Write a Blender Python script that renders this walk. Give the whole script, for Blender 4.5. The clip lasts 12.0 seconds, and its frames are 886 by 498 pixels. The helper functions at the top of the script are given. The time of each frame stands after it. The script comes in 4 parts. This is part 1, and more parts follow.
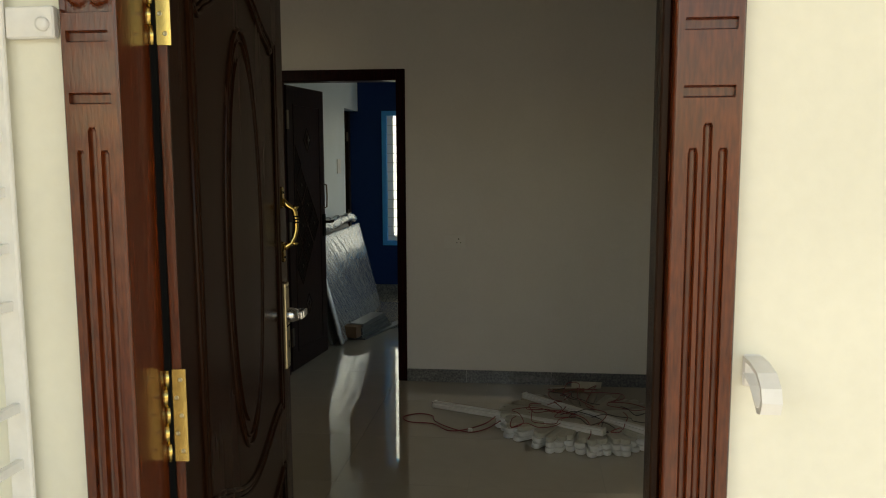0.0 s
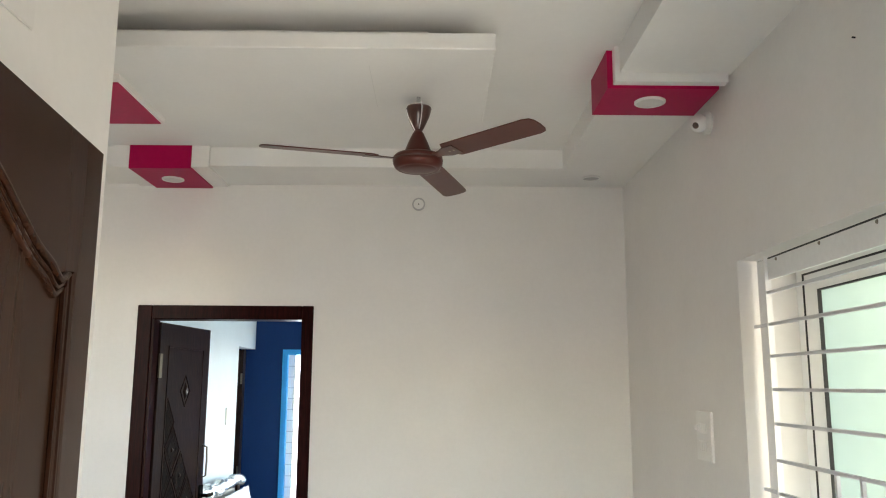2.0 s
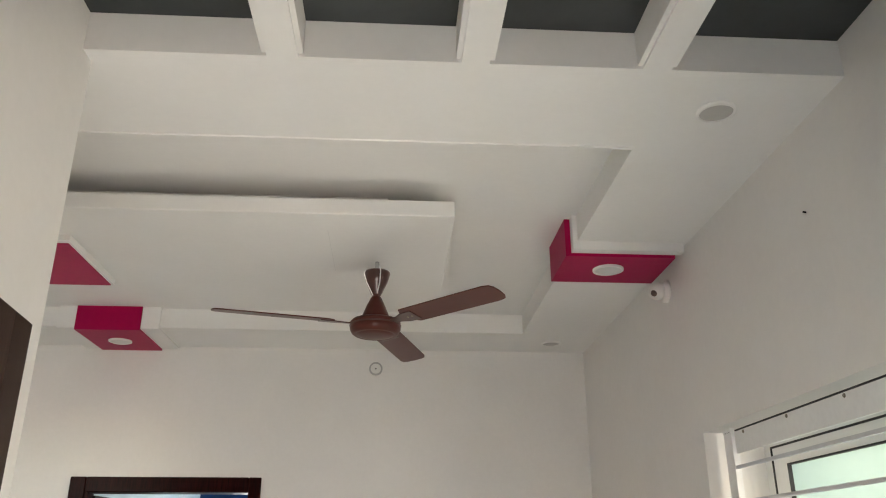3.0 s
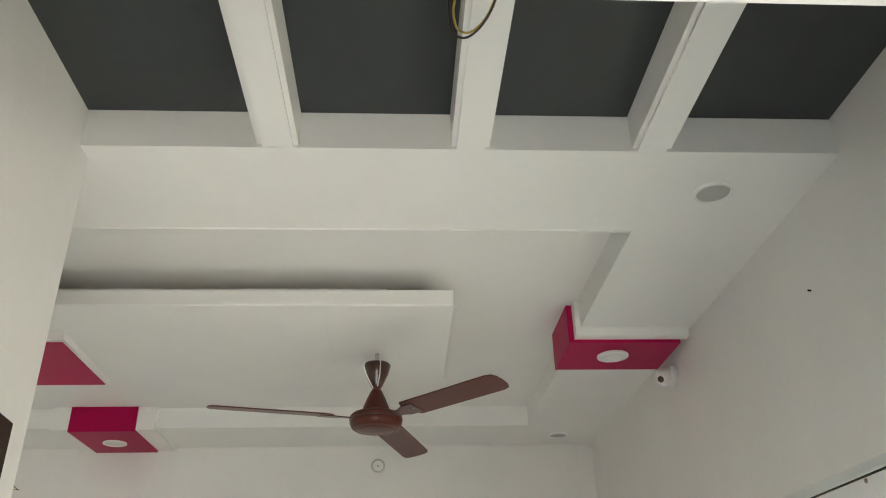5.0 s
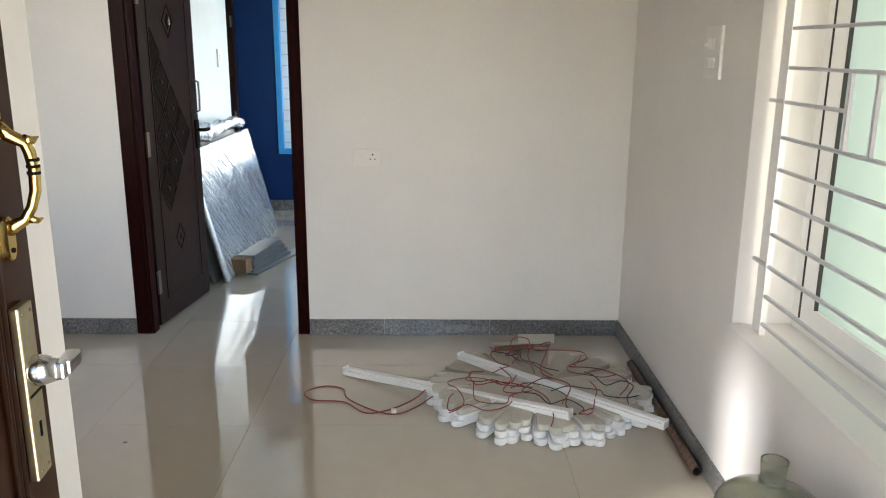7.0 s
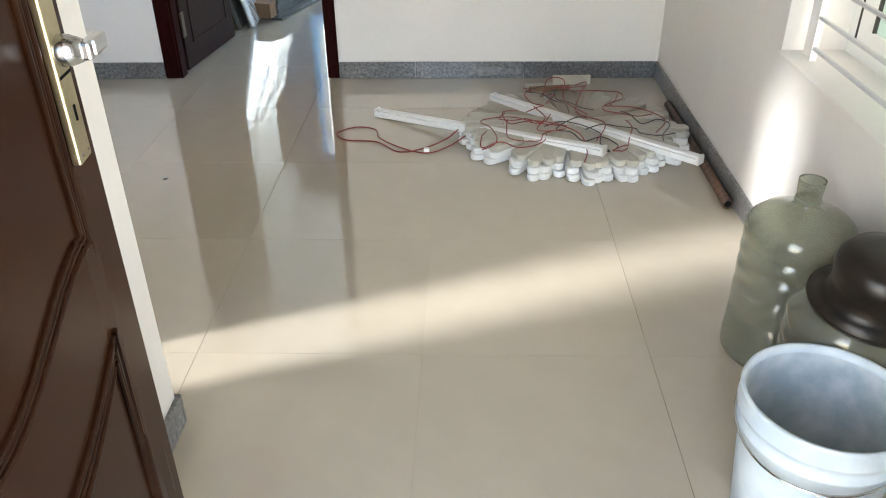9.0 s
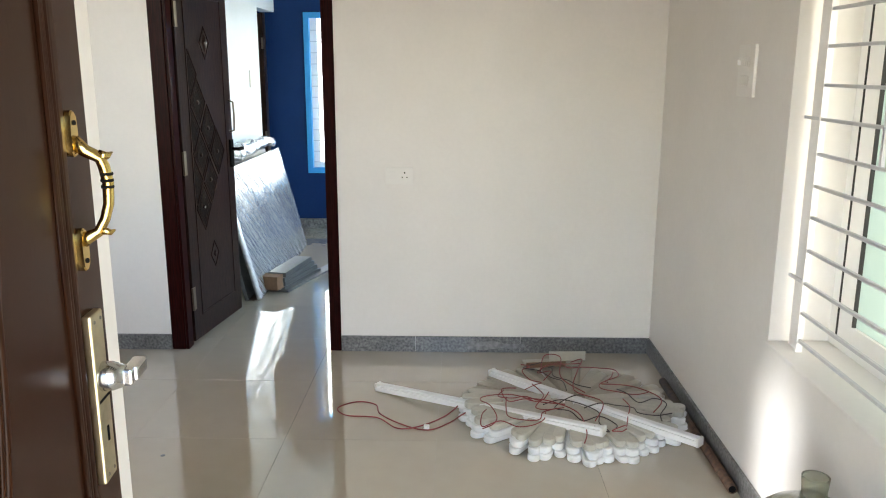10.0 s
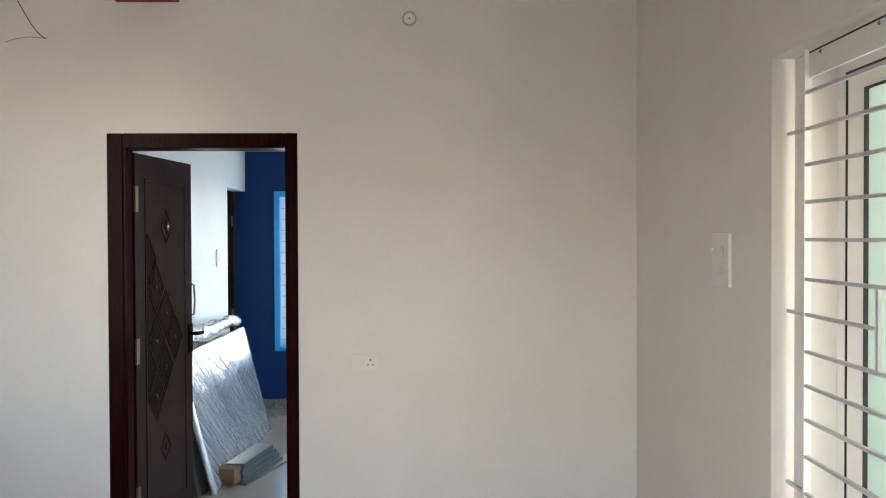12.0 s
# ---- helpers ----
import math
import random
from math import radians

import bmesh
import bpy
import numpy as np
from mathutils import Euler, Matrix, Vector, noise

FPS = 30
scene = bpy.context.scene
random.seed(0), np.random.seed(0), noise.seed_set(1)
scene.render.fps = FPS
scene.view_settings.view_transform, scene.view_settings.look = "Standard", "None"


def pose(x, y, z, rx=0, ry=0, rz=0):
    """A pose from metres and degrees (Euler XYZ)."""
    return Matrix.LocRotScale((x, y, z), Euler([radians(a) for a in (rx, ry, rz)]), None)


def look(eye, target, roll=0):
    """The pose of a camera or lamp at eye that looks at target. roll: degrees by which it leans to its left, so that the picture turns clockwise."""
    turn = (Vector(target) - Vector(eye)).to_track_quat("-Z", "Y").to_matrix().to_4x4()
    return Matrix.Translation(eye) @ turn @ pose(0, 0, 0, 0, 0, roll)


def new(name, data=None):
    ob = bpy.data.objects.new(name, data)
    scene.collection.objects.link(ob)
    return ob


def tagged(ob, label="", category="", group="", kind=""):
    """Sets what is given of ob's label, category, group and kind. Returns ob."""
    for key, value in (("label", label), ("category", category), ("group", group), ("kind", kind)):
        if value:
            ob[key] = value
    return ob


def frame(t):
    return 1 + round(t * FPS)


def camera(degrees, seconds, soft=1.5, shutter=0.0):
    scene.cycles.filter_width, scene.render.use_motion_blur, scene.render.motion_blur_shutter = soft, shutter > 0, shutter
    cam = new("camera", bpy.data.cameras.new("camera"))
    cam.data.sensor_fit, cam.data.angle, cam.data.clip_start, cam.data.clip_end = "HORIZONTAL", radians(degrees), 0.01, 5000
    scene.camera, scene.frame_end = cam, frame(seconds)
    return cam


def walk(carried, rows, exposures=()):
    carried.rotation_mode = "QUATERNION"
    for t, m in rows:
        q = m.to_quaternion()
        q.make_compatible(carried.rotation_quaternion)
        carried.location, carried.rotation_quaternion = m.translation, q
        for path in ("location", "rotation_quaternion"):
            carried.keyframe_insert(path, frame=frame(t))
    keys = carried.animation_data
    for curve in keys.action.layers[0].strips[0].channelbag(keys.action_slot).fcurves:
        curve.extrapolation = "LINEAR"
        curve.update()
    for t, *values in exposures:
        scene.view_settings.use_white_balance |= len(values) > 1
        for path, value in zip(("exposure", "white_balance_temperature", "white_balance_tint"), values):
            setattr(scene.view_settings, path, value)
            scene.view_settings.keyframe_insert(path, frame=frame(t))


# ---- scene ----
cam = camera(58.3, 12.0, soft=1.1)
PATH = [
    (0, (0.293, 0.566, 1.56), (0.074, 2.54, 1.322), -0.2),
    (0.2, (0.242, 0.706, 1.576), (0.062, 2.69, 1.402), 0.1),
    (0.4, (0.202, 0.824, 1.598), (0.076, 2.819, 1.497), 0.0),
    (0.5, (0.196, 0.889, 1.606), (0.071, 2.884, 1.535), 0.0),
    (0.9, (0.184, 1.139, 1.632), (0.09, 3.136, 1.637), 0.3),
    (1.2, (0.179, 1.32, 1.65), (0.093, 3.318, 1.713), 0.7),
    (1.5, (0.164, 1.434, 1.664), (0.093, 3.428, 1.798), 0.9),
    (2, (0.11, 1.587, 1.708), (0.128, 3.559, 2.044), 0.3),
    (2.5, (0.097, 1.641, 1.728), (0.198, 3.555, 2.299), 0.0),
    (3, (0.114, 1.646, 1.747), (0.229, 3.507, 2.469), 0.0),
    (4, (0.117, 1.66, 1.75), (0.227, 3.356, 2.804), -0.8),
    (4.8, (0.118, 1.675, 1.748), (0.229, 3.402, 2.751), -1.5),
    (5, (0.123, 1.68, 1.747), (0.231, 3.445, 2.682), -1.4),
    (5.5, (0.13, 1.717, 1.71), (0.234, 3.621, 2.312), -1.0),
    (6, (0.143, 1.719, 1.658), (0.221, 3.704, 1.884), -0.1),
    (6.5, (0.157, 1.737, 1.602), (0.2, 3.732, 1.468), 0.4),
    (7, (0.143, 1.741, 1.525), (0.161, 3.68, 1.036), 0.4),
    (7.5, (0.145, 1.739, 1.45), (0.128, 3.562, 0.628), -0.3),
    (7.7, (0.142, 1.735, 1.429), (0.111, 3.499, 0.488), -0.6),
    (8.5, (0.134, 1.735, 1.405), (0.092, 3.377, 0.263), -0.7),
    (9.3, (0.127, 1.735, 1.421), (0.066, 3.531, 0.545), -0.6),
    (9.5, (0.12, 1.73, 1.447), (0.064, 3.583, 0.697), -0.3),
    (10, (0.1, 1.707, 1.522), (0.06, 3.657, 1.08), 0.1),
    (10.5, (0.066, 1.698, 1.573), (0.065, 3.682, 1.327), 0.1),
    (11, (0.051, 1.704, 1.578), (0.083, 3.694, 1.39), -0.3),
    (11.5, (0.072, 1.75, 1.585), (0.093, 3.746, 1.453), -0.5),
    (12, (0.133, 1.903, 1.601), (0.155, 3.902, 1.571), -0.2),
]
EV = 1.75
EXPOSURES = [(t, ev + EV, k, m) for t, ev, k, m in ((0.0, -0.16, 10000, 10), (0.4, 0.35, 9800, 9), (0.5, 0.88, 9200, 8), (0.75, 1.6, 8200, 7), (1.0, 2.25, 7600, 7), (1.5, 2.45, 7500, 11), (2.2, 2.65, 7500, 13), (3.0, 2.58, 7500, 15), (5.0, 2.62, 7300, 9), (5.6, 2.72, 7400, 16), (6.5, 2.3, 7600, 17), (7.5, 2.52, 7800, 15), (9.4, 2.8, 7700, 14), (10.5, 2.5, 7700, 15), (12.0, 2.33, 7600, 16))]
walk(cam, [(t, look(eye, target, roll)) for t, eye, target, roll in PATH], EXPOSURES)


# ---- world, sun and daylight ----
world = bpy.data.worlds.new("sky_world")
scene.world = world
world.use_nodes = True
wt = world.node_tree
sky = wt.nodes.new("ShaderNodeTexSky")
sky.sky_type = "NISHITA"
sky.sun_disc = False
SUN_EL, SUN_SLOPE = radians(32), 0.378
sky.sun_elevation = SUN_EL
sky.sun_rotation = math.atan2(-1.0, -SUN_SLOPE)
wt.nodes["Background"].inputs["Strength"].default_value = 0.15
wt.links.new(sky.outputs["Color"], wt.nodes["Background"].inputs["Color"])

sun = bpy.data.lights.new("sun", "SUN")
sun.energy, sun.angle, sun.color = 2.5, radians(6.2), (1.0, 0.97, 0.93)
sun_ob = new("sun", sun)
sun_ob.matrix_world = look((0, 0, 6), Vector((0, 0, 6)) + Vector((1.0, SUN_SLOPE, -math.tan(SUN_EL) * math.hypot(1, SUN_SLOPE))))


def daylight(name, at, facing, w, h, power, colour):
    """Sky light through a window's opening."""
    lamp = bpy.data.lights.new(name, "AREA")
    lamp.shape, lamp.size, lamp.size_y, lamp.energy, lamp.color = "RECTANGLE", w, h, power, colour
    ob = new(name, lamp)
    ob.matrix_world = look(at, Vector(at) + Vector(facing))
    return ob


daylight("window_daylight", (1.52, 3.44, 1.40), (-1, 0, 0), 1.05, 1.55, 1.3, (1.0, 0.975, 0.95))
daylight("bedroom_daylight", (-1.05, 9.62, 1.3), (0, -1, 0), 0.8, 1.7, 3.1, (0.92, 0.97, 1.0))
# lamp at an unseen opening, added to light the bedroom wall and boards
daylight("bedroom_side_daylight", (1.48, 7.60, 1.4), (-1, 0, 0), 1.3, 1.4, 0.52, (0.78, 0.95, 1.0))

# ---- materials ----


def mat(name, colour, rough=0.6, metal=0.0, grain=0.0, scale=30.0, bump=0.0, stretch=(1, 1, 1), colour2=None, blotch=0.0, coat=0.0, object_random=0.0, rough_var=0.0):
    m = bpy.data.materials.new(name)
    m.use_nodes = True
    nt = m.node_tree
    b = nt.nodes["Principled BSDF"]
    b.inputs["Roughness"].default_value = rough
    b.inputs["Metallic"].default_value = metal
    b.inputs["Coat Weight"].default_value = coat
    b.inputs["Coat Roughness"].default_value = 0.12
    co = nt.nodes.new("ShaderNodeTexCoord")
    mp = nt.nodes.new("ShaderNodeMapping")
    mp.inputs["Scale"].default_value = stretch
    nt.links.new(co.outputs["Object"], mp.inputs["Vector"])

    def tex(sc, detail):
        n = nt.nodes.new("ShaderNodeTexNoise")
        n.inputs["Scale"].default_value, n.inputs["Detail"].default_value = sc, detail
        nt.links.new(mp.outputs["Vector"], n.inputs["Vector"])
        return n

    fine, broad = tex(scale, 6), tex(scale * 0.07, 3)
    ramp = nt.nodes.new("ShaderNodeValToRGB")
    ramp.color_ramp.elements[0].position, ramp.color_ramp.elements[1].position = 0.35, 0.65
    c2 = colour2 or [c * (1 - grain) for c in colour]
    ramp.color_ramp.elements[0].color = (*c2, 1)
    ramp.color_ramp.elements[1].color = (*colour, 1)
    nt.links.new(fine.outputs["Fac"], ramp.inputs["Fac"])
    hsv = nt.nodes.new("ShaderNodeHueSaturation")
    nt.links.new(ramp.outputs["Color"], hsv.inputs["Color"])
    mr = nt.nodes.new("ShaderNodeMapRange")
    mr.inputs["From Min"].default_value, mr.inputs["From Max"].default_value = 0.3, 0.7
    mr.inputs["To Min"].default_value, mr.inputs["To Max"].default_value = 1 - blotch, 1 + blotch * 0.4
    nt.links.new(broad.outputs["Fac"], mr.inputs["Value"])
    value = mr.outputs["Result"]
    if object_random:
        info = nt.nodes.new("ShaderNodeObjectInfo")
        m2 = nt.nodes.new("ShaderNodeMath")
        m2.operation = "MULTIPLY_ADD"
        m2.inputs[1].default_value, m2.inputs[2].default_value = object_random, 1 - object_random / 2
        nt.links.new(info.outputs["Random"], m2.inputs[0])
        m3 = nt.nodes.new("ShaderNodeMath")
        m3.operation = "MULTIPLY"
        nt.links.new(m2.outputs[0], m3.inputs[0])
        nt.links.new(value, m3.inputs[1])
        value = m3.outputs[0]
    nt.links.new(value, hsv.inputs["Value"])
    nt.links.new(hsv.outputs["Color"], b.inputs["Base Color"])
    if rough_var:
        r = nt.nodes.new("ShaderNodeMapRange")
        r.inputs["To Min"].default_value, r.inputs["To Max"].default_value = max(rough - rough_var, 0.02), rough + rough_var
        nt.links.new(broad.outputs["Fac"], r.inputs["Value"])
        nt.links.new(r.outputs["Result"], b.inputs["Roughness"])
    if bump:
        bp = nt.nodes.new("ShaderNodeBump")
        bp.inputs["Strength"].default_value, bp.inputs["Distance"].default_value = bump, 0.004
        nt.links.new(fine.outputs["Fac"], bp.inputs["Height"])
        nt.links.new(bp.outputs["Normal"], b.inputs["Normal"])
    return m


def bsdf(m):
    return m.node_tree.nodes["Principled BSDF"]


WALL = mat("wall_paint", (0.74, 0.715, 0.68), 0.42, grain=0.02, scale=45, bump=0.10, blotch=0.035, rough_var=0.06)
CEIL = mat("ceiling_paint", (0.78, 0.765, 0.735), 0.55, grain=0.015, scale=50, bump=0.06, blotch=0.025)
CREAM = mat("cream_wall_paint", (0.80, 0.785, 0.68), 0.55, grain=0.03, scale=35, bump=0.12, blotch=0.05)
MAGENTA = mat("magenta_paint", (0.38, 0.0015, 0.058), 0.45, grain=0.06, scale=40, bump=0.05, blotch=0.06)
CHARCOAL = mat("charcoal_paint", (0.036, 0.041, 0.042), 0.5, grain=0.1, scale=30, bump=0.05, blotch=0.1)
TEAK = mat("polished_teak", (0.128, 0.0225, 0.0042), 0.24, scale=48, stretch=(4, 4, 0.5), colour2=(0.072, 0.0125, 0.0030), bump=0.14, blotch=0.32, coat=0.25, rough_var=0.08)
DARKWOOD = mat("dark_polished_wood", (0.024, 0.0082, 0.0034), 0.26, scale=30, stretch=(5, 5, 0.35), colour2=(0.014, 0.0044, 0.0020), bump=0.03, blotch=0.12, coat=0.05, rough_var=0.07)
MAHOGANY = mat("dark_mahogany_frame", (0.026, 0.0042, 0.0035), 0.24, scale=28, stretch=(5, 5, 0.35), colour2=(0.011, 0.0022, 0.002), bump=0.04, blotch=0.2, coat=0.15)
ESPRESSO = mat("espresso_wood", (0.034, 0.0165, 0.0120), 0.28, scale=22, stretch=(5, 5, 0.5), colour2=(0.011, 0.0055, 0.0045), bump=0.18, blotch=0.2, coat=0.05)
TILE = mat("vitrified_tile", (0.475, 0.415, 0.330), 0.035, grain=0.035, scale=9, bump=0.0, blotch=0.05, object_random=0.04, rough_var=0.012, coat=1.0)
GROUT = mat("tile_grout", (0.38, 0.34, 0.28), 0.9, grain=0.2, scale=60)
GRANITE = mat("grey_granite", (0.24, 0.24, 0.235), 0.28, scale=75, colour2=(0.085, 0.085, 0.088), bump=0.05, blotch=0.35)
BRASS = mat("polished_brass", (0.80, 0.56, 0.19), 0.20, 1.0, grain=0.15, scale=60, bump=0.04, blotch=0.1, rough_var=0.08)
SATINBRASS = mat("satin_brass", (0.62, 0.53, 0.34), 0.32, 1.0, grain=0.12, scale=80, bump=0.03, blotch=0.12)
CHROME = mat("brushed_chrome", (0.72, 0.73, 0.74), 0.16, 1.0, grain=0.08, scale=60)
STEEL = mat("hinge_steel", (0.27, 0.24, 0.19), 0.35, 1.0, grain=0.15, scale=70)
WHITESTEEL = mat("white_painted_steel", (0.80, 0.79, 0.77), 0.38, grain=0.04, scale=50, bump=0.06, blotch=0.05)
# bars before bright glass: their backlit shade is put into the colour
BACKLITSTEEL = mat("backlit_bar_grey", (0.55, 0.55, 0.57), 0.42, grain=0.06, scale=50, blotch=0.05)
UPVC = mat("white_upvc", (0.82, 0.82, 0.80), 0.30, grain=0.02, scale=30, blotch=0.03)
GRANITE_PALE = mat("paler_granite", (0.30, 0.30, 0.30), 0.6, scale=40, colour2=(0.16, 0.16, 0.165), bump=0.1, blotch=0.3)
RUBBER_AND_SHADE = mat("black_gasket_and_gap_shade", (0.02, 0.02, 0.02), 0.6, grain=0.2)
PLASTIC = mat("white_switch_plastic", (0.75, 0.735, 0.70), 0.28, grain=0.02, scale=40)
# black for holes and black fittings, also for painted shade strips
HOLE_SHADE = mat("black_part_and_gap_shade", (0.006, 0.006, 0.006), 0.8)
FANBROWN = mat("brown_fan_enamel", (0.078, 0.015, 0.009), 0.36, grain=0.12, scale=40, blotch=0.1, coat=0.3)
FANDARK = mat("dark_fan_enamel", (0.06, 0.018, 0.013), 0.28, grain=0.12, scale=40, blotch=0.1, coat=0.4)
LAMPWHITE = mat("unlit_lamp_diffuser", (0.66, 0.65, 0.62), 0.5, grain=0.03, scale=60)
LAMPGREY = mat("unlit_lamp_grey", (0.42, 0.41, 0.39), 0.5, grain=0.05, scale=60)
BLUEWALL = mat("deep_blue_paint", (0.0012, 0.028, 0.120), 0.5, grain=0.05, scale=40, bump=0.08, blotch=0.06)
BRIGHTBLUE = mat("bright_blue_frame", (0.003, 0.33, 0.76), 0.4, grain=0.04, scale=40, blotch=0.05)
BEDWALL = mat("bluish_white_paint", (0.66, 0.74, 0.77), 0.5, grain=0.02, scale=40, bump=0.08, blotch=0.04)
PVCWHITE = mat("white_pvc", (0.80, 0.80, 0.79), 0.35, grain=0.03, scale=40, blotch=0.06, object_random=0.06)
GYPSUM = mat("off_white_plaster", (0.52, 0.50, 0.43), 0.75, grain=0.08, scale=60, bump=0.25, blotch=0.1, object_random=0.08)
DUSTY = mat("dusty_beige_plaster", (0.42, 0.385, 0.32), 0.8, grain=0.1, scale=60, bump=0.25, blotch=0.15, object_random=0.1)
REDWIRE = mat("red_wire", (0.26, 0.028, 0.028), 0.45, grain=0.25, scale=30)
DARKWIRE = mat("dark_wire", (0.035, 0.022, 0.022), 0.45, grain=0.2)
YELLOWWIRE = mat("yellow_wire", (0.45, 0.30, 0.05), 0.45, grain=0.2)
CARTON = mat("brown_cardboard", (0.20, 0.115, 0.065), 0.85, grain=0.12, scale=50, bump=0.1, blotch=0.1)
RUST = mat("rusty_brown_pipe", (0.13, 0.070, 0.042), 0.55, scale=40, colour2=(0.055, 0.032, 0.024), bump=0.2, blotch=0.3)
SOOT = mat("sooty_metal", (0.026, 0.016, 0.009), 0.40, 0.20, scale=16, colour2=(0.0035, 0.003, 0.0026), bump=0.35, blotch=0.5, rough_var=0.15)
BUCKET = mat("pale_blue_bucket_plastic", (0.62, 0.70, 0.76), 0.42, scale=14, colour2=(0.50, 0.60, 0.68), bump=0.08, blotch=0.15)
STAIN = mat("chalky_paint_residue", (0.56, 0.62, 0.65), 0.7, scale=18, colour2=(0.36, 0.45, 0.51), bump=0.2, blotch=0.25)
SILVER = mat("crumpled_plastic_wrap", (0.82, 0.86, 0.87), 0.15, 0.60, scale=7, stretch=(1.5, 4.0, 1.3), colour2=(0.62, 0.67, 0.70), bump=1.0, blotch=0.15, coat=0.5)
for _n in SILVER.node_tree.nodes:
    if _n.type == "MAPPING":
        # folds of the wrapping run down across the boards
        _n.vector_type = "TEXTURE"
        _n.inputs["Rotation"].default_value = (radians(42), 0, 0)
        _n.inputs["Scale"].default_value = (1.0, 0.20, 1.1)
    elif _n.type == "BUMP":
        _n.inputs["Distance"].default_value = 0.022
BOARD = mat("grey_board_edges", (0.12, 0.128, 0.125), 0.35, grain=0.2, scale=40, blotch=0.1)
CONCRETE = mat("porch_concrete", (0.60, 0.585, 0.54), 0.8, grain=0.15, scale=25, bump=0.2, blotch=0.15)
EARTH = mat("ground_earth", (0.60, 0.56, 0.48), 0.95, grain=0.3, scale=6, bump=0.4, blotch=0.3)

FROSTED = bpy.data.materials.new("frosted_green_glass")
FROSTED.use_nodes = True
_nt = FROSTED.node_tree
_p = _nt.nodes["Principled BSDF"]
_p.inputs["Base Color"].default_value = (0.74, 0.92, 0.82, 1)
_p.inputs["Roughness"].default_value = 0.12
_tr = _nt.nodes.new("ShaderNodeBsdfTranslucent")
_tr.inputs["Color"].default_value = (0.70, 0.93, 0.81, 1)
_mx = _nt.nodes.new("ShaderNodeMixShader")
_mx.inputs[0].default_value = 0.80
_nz = _nt.nodes.new("ShaderNodeTexNoise")
_nz.inputs["Scale"].default_value = 2.5
_cr = _nt.nodes.new("ShaderNodeValToRGB")
_cr.color_ramp.elements[0].color = (0.285, 0.325, 0.285, 1)
_cr.color_ramp.elements[1].color = (0.355, 0.39, 0.355, 1)
_nt.links.new(_nz.outputs["Fac"], _cr.inputs["Fac"])
_nt.links.new(_cr.outputs["Color"], _tr.inputs["Color"])
_nt.links.new(_p.outputs[0], _mx.inputs[1])
_nt.links.new(_tr.outputs[0], _mx.inputs[2])
_nt.links.new(_mx.outputs[0], _nt.nodes["Material Output"].inputs[0])

MILKY = FROSTED.copy()
MILKY.name = "milky_glass"
MILKY.node_tree.nodes[_cr.name].color_ramp.elements[0].color = (0.86, 0.89, 0.90, 1)
MILKY.node_tree.nodes[_cr.name].color_ramp.elements[1].color = (0.93, 0.95, 0.95, 1)

GREENISH = mat("grey_green_plastic", (0.16, 0.17, 0.13), 0.3, grain=0.1, scale=40)
# see-through filter that weakens the sun entering by the slit
SUN_DIMMER = bpy.data.materials.new("sun_dimming_glass")
SUN_DIMMER.use_nodes = True
_tt = SUN_DIMMER.node_tree.nodes.new("ShaderNodeBsdfTransparent")
_tt.inputs["Color"].default_value = (0.37, 0.40, 0.435, 1)
_tg = SUN_DIMMER.node_tree.nodes.new("ShaderNodeMixShader")
_tg.inputs[0].default_value = 0.94
bsdf(SUN_DIMMER).inputs["Base Color"].default_value = (0.05, 0.05, 0.05, 1)
bsdf(SUN_DIMMER).inputs["Roughness"].default_value = 0.05
SUN_DIMMER.node_tree.links.new(bsdf(SUN_DIMMER).outputs[0], _tg.inputs[1])
SUN_DIMMER.node_tree.links.new(_tt.outputs[0], _tg.inputs[2])
SUN_DIMMER.node_tree.links.new(_tg.outputs[0], SUN_DIMMER.node_tree.nodes["Material Output"].inputs[0])

BOTTLE = mat("cloudy_clear_plastic", (0.60, 0.62, 0.53), 0.18, grain=0.04, scale=20, blotch=0.06)
bsdf(BOTTLE).inputs["Transmission Weight"].default_value = 0.88
bsdf(BOTTLE).inputs["Coat Weight"].default_value = 0.3
bsdf(BOTTLE).inputs["IOR"].default_value = 1.30

bsdf(DARKWOOD).inputs["Specular IOR Level"].default_value = 0.12
bsdf(DARKWOOD).inputs["Coat Weight"].default_value = 0.0
bsdf(MAGENTA).inputs["Specular IOR Level"].default_value = 0.15
bsdf(FANBROWN).inputs["Specular IOR Level"].default_value = 0.25
bsdf(FANBROWN).inputs["Coat Weight"].default_value = 0.1
bsdf(TILE).inputs["Coat Roughness"].default_value = 0.02
bsdf(TILE).inputs["Specular IOR Level"].default_value = 0.6
bsdf(BLUEWALL).inputs["Specular IOR Level"].default_value = 0.2
bsdf(ESPRESSO).inputs["Specular IOR Level"].default_value = 0.20
bsdf(MAHOGANY).inputs["Specular IOR Level"].default_value = 0.05
bsdf(MAHOGANY).inputs["Roughness"].default_value = 0.34
bsdf(MAHOGANY).inputs["Coat Weight"].default_value = 0.0
bsdf(HOLE_SHADE).inputs["Specular IOR Level"].default_value = 0.05
bsdf(TEAK).inputs["Specular IOR Level"].default_value = 0.48

# ---- mesh helpers ----


def box(bm, x0, x1, y0, y1, z0, z1):
    v = [bm.verts.new(p) for p in ((x0, y0, z0), (x1, y0, z0), (x1, y1, z0), (x0, y1, z0), (x0, y0, z1), (x1, y0, z1), (x1, y1, z1), (x0, y1, z1))]
    for f in ((0, 3, 2, 1), (4, 5, 6, 7), (0, 1, 5, 4), (1, 2, 6, 5), (2, 3, 7, 6), (3, 0, 4, 7)):
        bm.faces.new([v[i] for i in f])
    return bm


def boxes(*dims):
    bm = bmesh.new()
    for d in dims:
        box(bm, *d)
    return bm


